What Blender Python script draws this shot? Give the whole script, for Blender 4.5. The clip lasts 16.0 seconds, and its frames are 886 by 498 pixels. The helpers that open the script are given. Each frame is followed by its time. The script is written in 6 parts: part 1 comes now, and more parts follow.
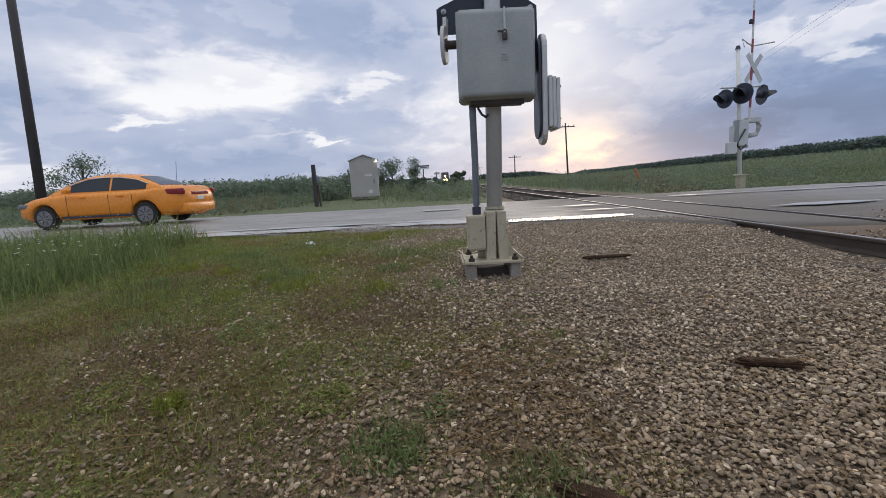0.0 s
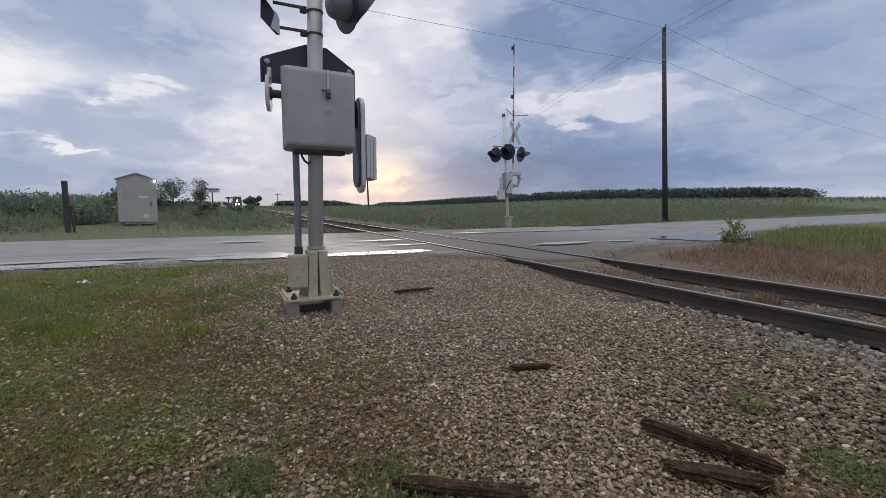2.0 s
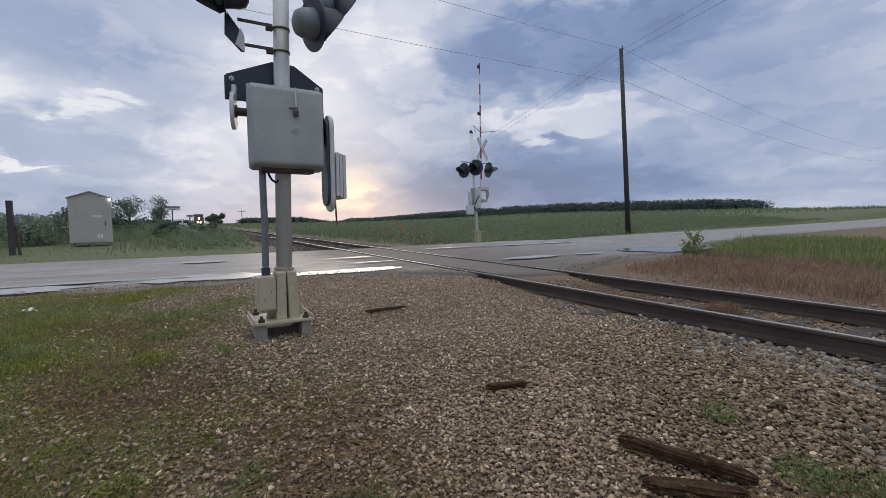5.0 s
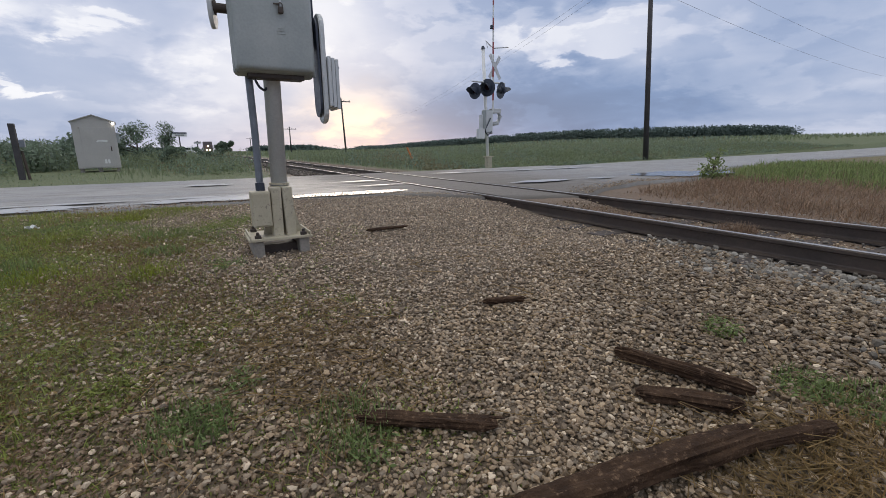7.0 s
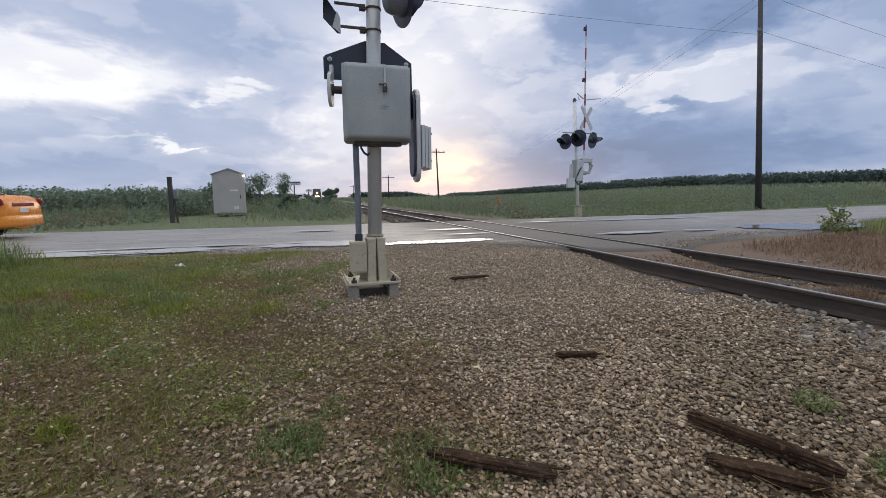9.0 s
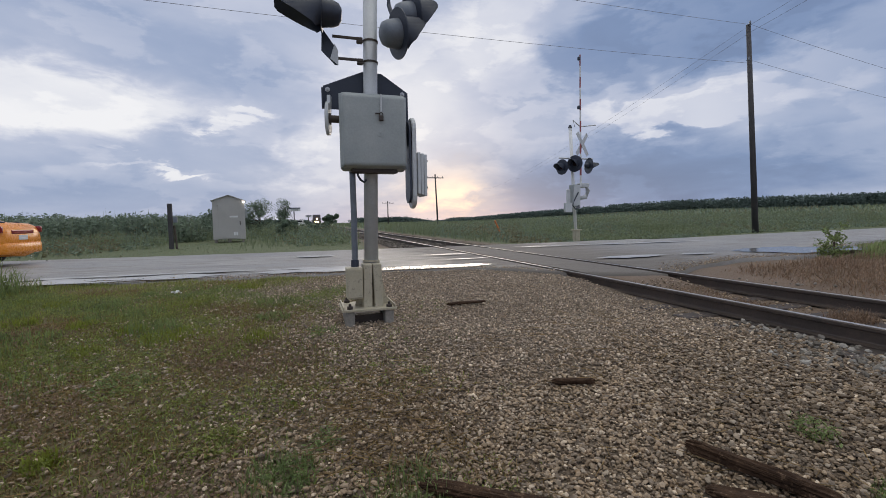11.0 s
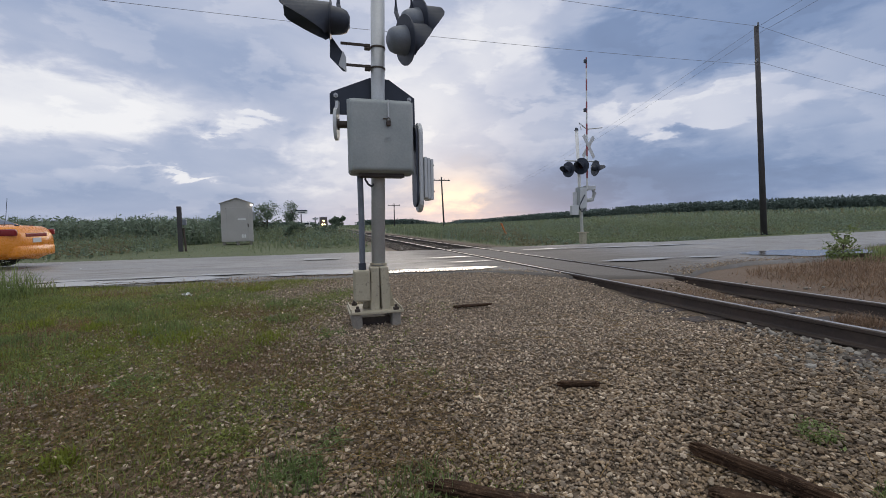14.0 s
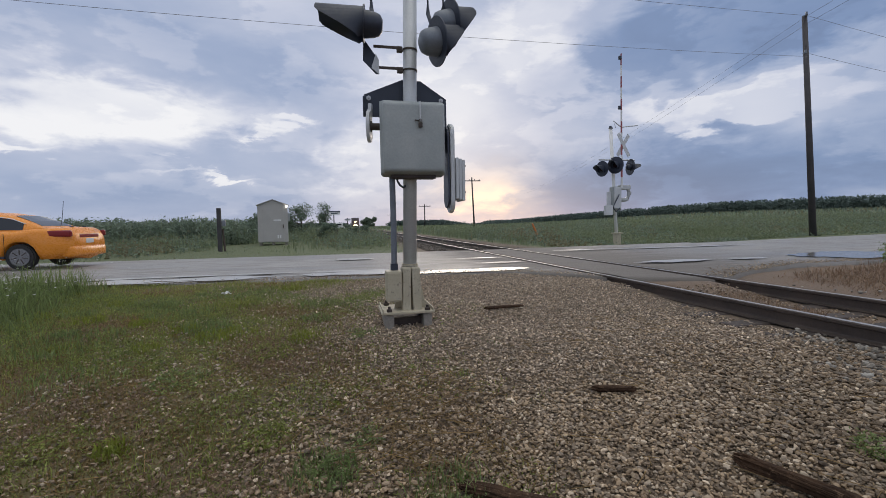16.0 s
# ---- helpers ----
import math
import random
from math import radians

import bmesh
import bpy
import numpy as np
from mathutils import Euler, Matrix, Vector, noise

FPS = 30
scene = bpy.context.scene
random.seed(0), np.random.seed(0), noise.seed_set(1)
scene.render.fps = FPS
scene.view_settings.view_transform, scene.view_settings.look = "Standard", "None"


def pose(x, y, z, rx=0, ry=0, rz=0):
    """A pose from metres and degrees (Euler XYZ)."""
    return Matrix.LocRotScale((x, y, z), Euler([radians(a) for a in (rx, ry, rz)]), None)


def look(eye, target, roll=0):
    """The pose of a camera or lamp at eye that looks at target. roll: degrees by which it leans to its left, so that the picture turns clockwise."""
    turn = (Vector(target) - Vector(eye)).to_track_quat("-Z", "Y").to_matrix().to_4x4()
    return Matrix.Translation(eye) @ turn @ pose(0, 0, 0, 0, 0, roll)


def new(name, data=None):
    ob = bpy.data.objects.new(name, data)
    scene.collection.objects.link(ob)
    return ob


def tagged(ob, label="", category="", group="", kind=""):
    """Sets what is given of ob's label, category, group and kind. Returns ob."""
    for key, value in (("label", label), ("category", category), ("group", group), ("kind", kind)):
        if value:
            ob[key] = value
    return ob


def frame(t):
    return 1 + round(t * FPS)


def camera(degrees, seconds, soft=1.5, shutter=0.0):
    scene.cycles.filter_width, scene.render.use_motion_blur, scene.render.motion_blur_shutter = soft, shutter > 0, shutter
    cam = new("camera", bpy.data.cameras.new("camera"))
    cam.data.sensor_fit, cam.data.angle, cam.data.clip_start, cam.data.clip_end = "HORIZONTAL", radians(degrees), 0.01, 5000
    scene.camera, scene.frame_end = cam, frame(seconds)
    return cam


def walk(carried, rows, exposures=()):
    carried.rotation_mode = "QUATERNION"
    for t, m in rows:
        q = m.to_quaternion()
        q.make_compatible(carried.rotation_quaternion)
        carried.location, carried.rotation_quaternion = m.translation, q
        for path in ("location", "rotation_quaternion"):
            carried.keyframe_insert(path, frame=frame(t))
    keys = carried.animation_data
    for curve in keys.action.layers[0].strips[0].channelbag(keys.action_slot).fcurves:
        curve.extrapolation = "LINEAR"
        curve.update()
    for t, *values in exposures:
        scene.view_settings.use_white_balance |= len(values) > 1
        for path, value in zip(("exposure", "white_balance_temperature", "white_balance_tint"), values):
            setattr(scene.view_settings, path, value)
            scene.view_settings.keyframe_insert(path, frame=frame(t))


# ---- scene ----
cam = camera(90.2, 16.0, soft=0.85)
PATH = [
    (0, (-0.694, 0.183, 0.825), (-0.686, 2.159, 0.521), -3.0),
    (0.5, (-0.942, 0.197, 0.947), (-0.608, 2.147, 0.649), -3.6),
    (1, (-0.987, 0.197, 0.913), (-0.541, 2.128, 0.643), 0.7),
    (1.5, (-0.953, 0.013, 0.967), (-0.187, 1.846, 0.74), -0.1),
    (2, (-0.979, -0.212, 0.983), (-0.108, 1.577, 0.788), 0.1),
    (2.5, (-0.991, -0.307, 1.002), (-0.096, 1.477, 0.876), -0.2),
    (3, (-1.016, -0.311, 1.01), (-0.091, 1.461, 0.949), -0.3),
    (5.5, (-0.97, -0.109, 1.013), (0.074, 1.585, 0.82), -0.8),
    (6, (-0.952, -0.059, 0.968), (0.167, 1.563, 0.627), 1.2),
    (6.5, (-0.916, -0.04, 0.877), (0.064, 1.653, 0.461), -0.0),
    (7, (-0.815, -0.088, 0.859), (0.109, 1.629, 0.415), -0.7),
    (7.5, (-0.83, -0.12, 0.818), (0.105, 1.602, 0.42), -0.3),
    (8, (-0.852, -0.199, 0.862), (-0.065, 1.618, 0.583), 0.6),
    (8.5, (-0.848, -0.321, 0.909), (-0.269, 1.574, 0.641), -0.7),
    (9, (-0.839, -0.366, 0.961), (-0.266, 1.535, 0.723), -0.6),
    (9.5, (-0.833, -0.378, 0.978), (-0.262, 1.53, 0.795), -0.6),
    (10, (-0.817, -0.379, 0.97), (-0.243, 1.53, 0.812), -0.8),
    (12.5, (-0.801, -0.408, 0.975), (-0.211, 1.5, 0.873), -0.8),
    (13, (-0.809, -0.415, 0.975), (-0.216, 1.492, 0.868), -0.8),
    (13.5, (-0.817, -0.418, 0.976), (-0.229, 1.49, 0.862), -0.8),
    (14, (-0.821, -0.435, 0.988), (-0.268, 1.483, 0.872), -0.9),
    (14.5, (-0.836, -0.444, 0.991), (-0.346, 1.492, 0.875), -1.0),
    (15, (-0.813, -0.435, 0.992), (-0.362, 1.51, 0.875), -1.0),
    (15.5, (-0.818, -0.435, 0.993), (-0.382, 1.514, 0.879), -1.0),
    (16, (-0.833, -0.427, 0.99), (-0.412, 1.525, 0.879), -1.0),
]
walk(cam, [(t, look(eye, target, roll)) for t, eye, target, roll in PATH], exposures=[
    (0.0, 0.10), (0.5, 0.20), (1.0, 0.08), (1.5, 0.0), (3.0, -0.02), (5.5, 0.0), (6.0, 0.14), (6.5, 0.17), (7.0, 0.15), (7.5, 0.12),
    (8.0, 0.06), (8.5, 0.03), (9.0, 0.16), (9.5, 0.08), (10.0, 0.0), (12.5, -0.02), (16.0, 0.0)])

# ---- sky and sun ----
scene.view_settings.exposure = 0.0
world = bpy.data.worlds.new("evening_sky")
scene.world = world
world.use_nodes = True


def node(tree, kind, inputs=(), **props):
    n = tree.nodes.new(kind)
    for k, v in props.items():
        setattr(n, k, v)
    for k, v in dict(inputs).items():
        if isinstance(v, bpy.types.NodeSocket):
            tree.links.new(v, n.inputs[k])
        else:
            n.inputs[k].default_value = v
    return n


def calc(tree, op, a, b=0.0, c=0.0, clamp=False):
    n = tree.nodes.new("ShaderNodeMath")
    n.operation, n.use_clamp = op, clamp
    for i, v in enumerate((a, b, c)):
        if isinstance(v, bpy.types.NodeSocket):
            tree.links.new(v, n.inputs[i])
        else:
            n.inputs[i].default_value = v
    return n.outputs[0]


def ramp(tree, value, stops):
    n = tree.nodes.new("ShaderNodeValToRGB")
    e = n.color_ramp.elements
    while len(e) < len(stops):
        e.new(0.5)
    for el, (p, c) in zip(e, stops):
        el.position, el.color = p, (*c, 1)
    tree.links.new(value, n.inputs[0])
    return n.outputs[0]


def mix(tree, fac, a, b, blend="MIX"):
    n = tree.nodes.new("ShaderNodeMix")
    n.data_type, n.blend_type = "RGBA", blend
    for key, v in ((0, fac), (6, a), (7, b)):
        if isinstance(v, bpy.types.NodeSocket):
            tree.links.new(v, n.inputs[key])
        else:
            n.inputs[key].default_value = v if key == 0 else (*v[:3], 1)
    return n.outputs[2]


SUN_AZ, SUN_EL = 18.0, 6.0          # degrees right of +y, and above the horizon


def build_sky():
    t = world.node_tree
    bg = t.nodes["Background"]
    co = node(t, "ShaderNodeTexCoord").outputs["Generated"]
    xyz = node(t, "ShaderNodeSeparateXYZ", {0: co}).outputs
    el = calc(t, "MULTIPLY", calc(t, "ARCSINE", xyz[2]), 57.2958)
    az = calc(t, "MULTIPLY", calc(t, "ARCTAN2", xyz[0], xyz[1]), 57.2958)
    # cloud sheet seen in perspective
    flat = calc(t, "MAXIMUM", calc(t, "ADD", xyz[2], 0.10), 0.03)
    px, py = calc(t, "DIVIDE", xyz[0], flat), calc(t, "DIVIDE", xyz[1], flat)
    plane = node(t, "ShaderNodeCombineXYZ", {0: px, 1: py, 2: 0.0}).outputs[0]
    n1 = node(t, "ShaderNodeTexNoise", {"Vector": plane, "Scale": 0.75, "Detail": 6.0, "Roughness": 0.5, "Distortion": 0.15}).outputs[0]
    # billows, in bearing and height
    polar = node(t, "ShaderNodeCombineXYZ", {0: calc(t, "MULTIPLY", az, 0.055), 1: calc(t, "MULTIPLY", el, 0.13), 2: 3.0}).outputs[0]
    n2 = node(t, "ShaderNodeTexNoise", {"Vector": polar, "Scale": 1.3, "Detail": 8.0, "Roughness": 0.52, "Distortion": 0.25}).outputs[0]
    n3 = node(t, "ShaderNodeTexNoise", {"Vector": polar, "Scale": 2.6, "Detail": 8.0, "Roughness": 0.55, "Distortion": 0.3}).outputs[0]
    waz = calc(t, "ADD", az, calc(t, "MULTIPLY", calc(t, "SUBTRACT", n2, 0.5), 24.0))
    wel = calc(t, "ADD", el, calc(t, "MULTIPLY", calc(t, "SUBTRACT", n3, 0.5), 9.0))

    def bank(a, e, wa, we, slope=0.0, hard=0.0):
        du = calc(t, "SUBTRACT", waz, a)
        u = calc(t, "DIVIDE", du, wa)
        v = calc(t, "DIVIDE", calc(t, "SUBTRACT", calc(t, "SUBTRACT", wel, e), calc(t, "MULTIPLY", du, slope)), we)
        r = calc(t, "ADD", calc(t, "MULTIPLY", u, u), calc(t, "MULTIPLY", v, v))
        m = calc(t, "EXPONENT", calc(t, "MULTIPLY", r, -1.0))
        if hard:
            m = node(t, "ShaderNodeMapRange", {0: m, 1: 0.40 * hard, 2: 1.0 - 0.45 * hard}, interpolation_type="SMOOTHSTEP").outputs[0]
        return m

    v = calc(t, "ADD", 0.62, calc(t, "MULTIPLY", calc(t, "SUBTRACT", n1, 0.5), 0.34))
    for a, e, wa, we, slope, hard, target, weight in BANKS:
        k = calc(t, "MULTIPLY", bank(a, e, wa, we, slope, hard), weight)
        v = calc(t, "ADD", calc(t, "MULTIPLY", v, calc(t, "SUBTRACT", 1.0, k)), calc(t, "MULTIPLY", k, target))
    # billows and torn edges on all of it
    v = calc(t, "ADD", v, calc(t, "MULTIPLY", calc(t, "SUBTRACT", n2, 0.5), 0.36))
    edge = node(t, "ShaderNodeTexNoise", {"Vector": polar, "Scale": 1.9, "Detail": 10.0, "Roughness": 0.56, "Distortion": 0.1}).outputs[0]
    crisp = node(t, "ShaderNodeMapRange", {0: edge, 1: 0.49, 2: 0.56, 3: -0.04, 4: 0.04}, interpolation_type="SMOOTHSTEP").outputs[0]
    v = calc(t, "ADD", v, crisp)
    cloud = ramp(t, v, ((0.0, (0.13, 0.18, 0.31)), (0.3, (0.22, 0.305, 0.50)), (0.5, (0.36, 0.435, 0.615)), (0.72, (0.58, 0.62, 0.755)), (1.0, (0.93, 0.93, 0.96))))
    glow = bank(SUN_AZ - 1.0, 3.6, 4.8, 3.2)
    glow = calc(t, "MULTIPLY", glow, node(t, "ShaderNodeMapRange", {0: n3, 1: 0.40, 2: 0.58, 3: 0.35, 4: 1.05}).outputs[0], clamp=True)
    cloud = mix(t, glow, cloud, (1.15, 0.93, 0.76))
    clear = node(t, "ShaderNodeTexSky", sky_type="NISHITA", sun_disc=False, sun_elevation=radians(SUN_EL), sun_rotation=radians(SUN_AZ)).outputs[0]
    clear = mix(t, 1.0, clear, (0.08, 0.08, 0.08), "MULTIPLY")
    low = calc(t, "LESS_THAN", xyz[2], -0.02)
    col = mix(t, 0.06, cloud, clear)
    # an overcast sky grows brighter and more neutral towards the zenith
    zenith = node(t, "ShaderNodeMapRange", {0: el, 1: 28.0, 2: 80.0}, interpolation_type="SMOOTHSTEP").outputs[0]
    col = mix(t, zenith, col, (1.36, 1.36, 1.30))
    col = mix(t, low, col, (0.10, 0.11, 0.09))
    t.links.new(col, bg.inputs[0])
    bg.inputs[1].default_value = 1.0


# cloud banks: bearing, height, half-widths (degrees), slope, hardness of the edge, tone, weight
BANKS = (
    (-12, 18.5, 14, 3.0, -0.22, 0.2, 0.52, 0.85),
    (-24, 12.3, 15, 3.6, -0.05, 0.3, 1.03, 0.95),
    (-38, 16.0, 9, 3.0, 0.0, 0.0, 0.66, 0.6),
    (-18, 3.0, 22, 2.8, 0.0, 0.0, 0.50, 0.8),
    (-9, 8.6, 9, 3.0, -0.1, 0.6, 0.56, 0.85),
    (-9, 11.8, 2.4, 0.8, 0.0, 0.5, 0.98, 0.7),
    (-13.2, 5.8, 5, 0.6, 0.0, 0.5, 0.95, 0.9),
    (-19, 6.6, 4, 0.4, 0.0, 0.3, 0.80, 0.7),
    (2, 8.0, 5, 4.5, 0.0, 0.3, 0.90, 0.8),
    (-41, 2.6, 7, 2.4, 0.0, 0.6, 0.92, 0.8),
    (-30, 8.0, 4, 0.7, 0.05, 0.5, 0.97, 0.9),
    (13, 14.5, 9, 8.0, 0.0, 0.0, 0.99, 0.9),
    (23, 22.0, 7, 5.0, 0.0, 0.4, 0.96, 0.7),
    (48, 20.5, 18, 5.0, 0.0, 0.7, 0.25, 0.95),
    (35, 18.0, 7, 2.6, -0.3, 0.7, 0.34, 0.8),
    (30, 14.4, 5, 0.6, 0.1, 0.5, 0.50, 0.7),
    (40, 4.5, 22, 5.6, 0.05, 0.1, 0.20, 1.0),
    (46, 12.0, 14, 2.8, 0.03, 0.95, 0.82, 0.9),
    (64, 14.0, 9, 6.0, 0.0, 0.0, 0.42, 0.8),
)
build_sky()
sun = new("sun", bpy.data.lights.new("sun", "SUN"))
sun.data.energy, sun.data.angle, sun.data.color = 0.5, radians(25), (1.0, 0.86, 0.72)
sun.matrix_world = look((60 * math.sin(radians(SUN_AZ)), 60 * math.cos(radians(SUN_AZ)), 12), (0, 0, 0))

# ---- materials ----


def material(name, a, b, rough=0.6, metal=0.0, big=1.5, fine=25.0, bump=0.15, spread=0.5, island=0.0, c=None, wear=None, spec=0.5, trans=0.0, grain=0.22):
    """a, b: the two colours of the large stains; fine grain and bump on top; island: random value shift by piece; wear: a third colour in spots."""
    m = bpy.data.materials.new(name)
    m.use_nodes = True
    t = m.node_tree
    p = t.nodes["Principled BSDF"]
    co = node(t, "ShaderNodeTexCoord").outputs["Object"]
    g1 = node(t, "ShaderNodeTexNoise", {"Vector": co, "Scale": big, "Detail": 5.0, "Roughness": 0.6}).outputs[0]
    g2 = node(t, "ShaderNodeTexNoise", {"Vector": co, "Scale": fine, "Detail": 4.0, "Roughness": 0.65}).outputs[0]
    f = node(t, "ShaderNodeMapRange", {0: g1, 1: 0.5 - 0.5 * spread, 2: 0.5 + 0.5 * spread}).outputs[0]
    col = mix(t, f, a, b)
    shade = node(t, "ShaderNodeMapRange", {0: g2, 1: 0.3, 2: 0.7, 3: 1 - grain, 4: 1 + grain}).outputs[0]
    grey = node(t, "ShaderNodeCombineColor", {0: shade, 1: shade, 2: shade}).outputs[0]
    col = mix(t, 1.0, col, grey, "MULTIPLY")
    if wear:
        spots = node(t, "ShaderNodeTexNoise", {"Vector": co, "Scale": big * 4, "Detail": 7.0, "Roughness": 0.7}).outputs[0]
        k = node(t, "ShaderNodeMapRange", {0: spots, 1: 0.56, 2: 0.66}).outputs[0]
        col = mix(t, k, col, wear)
    if island:
        rnd = node(t, "ShaderNodeNewGeometry").outputs["Random Per Island"]
        if c:
            col2 = ramp(t, rnd, c)
            col = mix(t, 0.75, col, col2)
        val = node(t, "ShaderNodeMapRange", {0: node(t, "ShaderNodeTexWhiteNoise", {"W": rnd}, noise_dimensions="1D").outputs[0], 3: 1 - island, 4: 1 + island}).outputs[0]
        col = mix(t, 1.0, col, node(t, "ShaderNodeCombineColor", {0: val, 1: val, 2: val}).outputs[0], "MULTIPLY")
    t.links.new(col, p.inputs["Base Color"])
    r = node(t, "ShaderNodeMapRange", {0: g2, 1: 0.25, 2: 0.75, 3: max(rough - 0.12, 0.02), 4: min(rough + 0.12, 1)}).outputs[0]
    t.links.new(r, p.inputs["Roughness"])
    p.inputs["Metallic"].default_value = metal
    p.inputs["Specular IOR Level"].default_value = spec
    if bump:
        b_ = node(t, "ShaderNodeBump", {"Strength": bump, "Distance": 0.01, "Height": g2})
        t.links.new(b_.outputs[0], p.inputs["Normal"])
    if trans:
        thin = node(t, "ShaderNodeBsdfTranslucent", {0: col}).outputs[0]
        both = node(t, "ShaderNodeMixShader", {0: trans, 1: p.outputs[0], 2: thin}).outputs[0]
        t.links.new(both, t.nodes["Material Output"].inputs[0])
    return m


def plain(name, col, rough=0.4, metal=0.0, emit=None, strength=0.0):
    m = bpy.data.materials.new(name)
    m.use_nodes = True
    p = m.node_tree.nodes["Principled BSDF"]
    p.inputs["Base Color"].default_value = (*col, 1)
    p.inputs["Roughness"].default_value, p.inputs["Metallic"].default_value = rough, metal
    if emit:
        p.inputs["Emission Color"].default_value = (*emit, 1)
        p.inputs["Emission Strength"].default_value = strength
    return m


M_GALV = material("weathered_aluminium", (0.50, 0.515, 0.52), (0.62, 0.63, 0.63), 0.42, 0.15, 2.5, 60, 0.08, grain=0.08)
M_BOX = material("aged_grey_paint", (0.30, 0.33, 0.33), (0.40, 0.42, 0.41), 0.55, 0.1, 3.0, 45, 0.10, grain=0.08)
M_CAST = material("tan_grey_casting", (0.41, 0.365, 0.265), (0.50, 0.45, 0.335), 0.6, 0.1, 5, 50, 0.15, wear=(0.24, 0.21, 0.17), grain=0.08)
# The black is tinted navy: haze over dark parts is put into the colour.
M_BLACK = material("dull_black_paint", (0.024, 0.031, 0.05), (0.038, 0.046, 0.068), 0.45, 0.0, 4, 40, 0.05, grain=0.08)
M_STEEL = material("rusty_rail_steel", (0.055, 0.045, 0.04), (0.10, 0.075, 0.06), 0.6, 0.4, 3, 40, 0.2)
M_HEAD = material("worn_rail_head", (0.32, 0.29, 0.27), (0.44, 0.41, 0.38), 0.34, 0.6, 5, 30, 0.05)
M_ZINC = material("zinc_bolts", (0.4, 0.4, 0.4), (0.6, 0.6, 0.6), 0.4, 0.8, 20, 60, 0.1)
M_TIE = material("creosoted_wood", (0.028, 0.022, 0.02), (0.075, 0.055, 0.045), 0.7, 0, 5, 30, 0.5)
M_CONCRETE = material("concrete", (0.22, 0.2, 0.17), (0.33, 0.3, 0.26), 0.8, 0, 4, 40, 0.3)
# Lifted, bluish wood tone: the veil of haze on the poles is painted in.
M_POLE = material("tarred_pole_wood", (0.04, 0.039, 0.043), (0.075, 0.068, 0.07), 0.75, 0, 2, 30, 0.4)
M_WIRE = plain("wire", (0.2, 0.2, 0.22), 0.6)
M_RED = material("red_reflective", (0.30, 0.075, 0.08), (0.36, 0.10, 0.10), 0.4, 0, 8, 40, 0.0)
M_WHITE = material("white_sheeting", (0.68, 0.68, 0.66), (0.78, 0.78, 0.76), 0.45, 0, 6, 50, 0.03, grain=0.08)
M_LENS = plain("dark_red_lens", (0.03, 0.012, 0.014), 0.12)
M_LAMPBACK = material("grey_lamp_back", (0.14, 0.16, 0.19), (0.2, 0.22, 0.25), 0.4, 0.1, 8, 40, 0.05, grain=0.08)


def asphalt():
    m = material("wet_old_asphalt", (0.26, 0.248, 0.238), (0.37, 0.355, 0.34), 0.6, 0, 0.5, 140, 0.4, spec=0.5)
    t = m.node_tree
    p = t.nodes["Principled BSDF"]
    co = node(t, "ShaderNodeTexCoord").outputs["Object"]
    along = node(t, "ShaderNodeMapping", {"Vector": co, "Scale": (0.22, 1.5, 1.0)}).outputs[0]
    wet = node(t, "ShaderNodeTexNoise", {"Vector": along, "Scale": 1.0, "Detail": 7.0, "Roughness": 0.62}).outputs[0]
    k = node(t, "ShaderNodeMapRange", {0: wet, 1: 0.42, 2: 0.62}, interpolation_type="SMOOTHSTEP").outputs[0]
    bent = node(t, "ShaderNodeVectorMath", {0: co, 1: node(t, "ShaderNodeTexNoise", {"Vector": co, "Scale": 1.4, "Detail": 5.0}).outputs["Color"]}).outputs[0]
    cracks = node(t, "ShaderNodeTexVoronoi", {"Vector": bent, "Scale": 0.55}, feature="DISTANCE_TO_EDGE").outputs["Distance"]
    line = node(t, "ShaderNodeMapRange", {0: cracks, 1: 0.002, 2: 0.010, 3: 0.30, 4: 0.0}).outputs[0]
    old = p.inputs["Base Color"].links[0].from_socket
    col = mix(t, calc(t, "MULTIPLY", k, 0.55), old, (0.11, 0.104, 0.098))
    col = mix(t, line, col, (0.04, 0.038, 0.036))
    dirt = node(t, "ShaderNodeTexNoise", {"Vector": along, "Scale": 2.3, "Detail": 9.0, "Roughness": 0.72}).outputs[0]
    d = node(t, "ShaderNodeMapRange", {0: dirt, 1: 0.45, 2: 0.66, 3: 0.0, 4: 0.65}, interpolation_type="SMOOTHSTEP").outputs[0]
    col = mix(t, d, col, (0.105, 0.085, 0.07))
    # mud carried onto the road along the track and over its worn eastern shoulder
    rail_x = calc(t, "ABSOLUTE", calc(t, "SUBTRACT", node(t, "ShaderNodeSeparateXYZ", {0: co}).outputs[0], 5.2))
    reach = calc(t, "ADD", rail_x, calc(t, "MULTIPLY", calc(t, "SUBTRACT", dirt, 0.5), 9.0))
    mud = node(t, "ShaderNodeMapRange", {0: reach, 1: 1.0, 2: 7.0, 3: 0.85, 4: 0.0}, interpolation_type="SMOOTHSTEP").outputs[0]
    col = mix(t, mud, col, mix(t, dirt, (0.075, 0.062, 0.052), (0.17, 0.15, 0.13)))
    t.links.new(col, p.inputs["Base Color"])
    gloss = node(t, "ShaderNodeMapRange", {0: k, 3: 0.62, 4: 0.42}).outputs[0]
    t.links.new(calc(t, "MAXIMUM", gloss, calc(t, "MULTIPLY", mud, 0.95)), p.inputs["Roughness"])
    return m


M_DARKBACK = material("dark_lamp_back", (0.022, 0.028, 0.045), (0.04, 0.048, 0.068), 0.4, 0.1, 8, 40, 0.05, grain=0.08)
M_ASPHALT = asphalt()


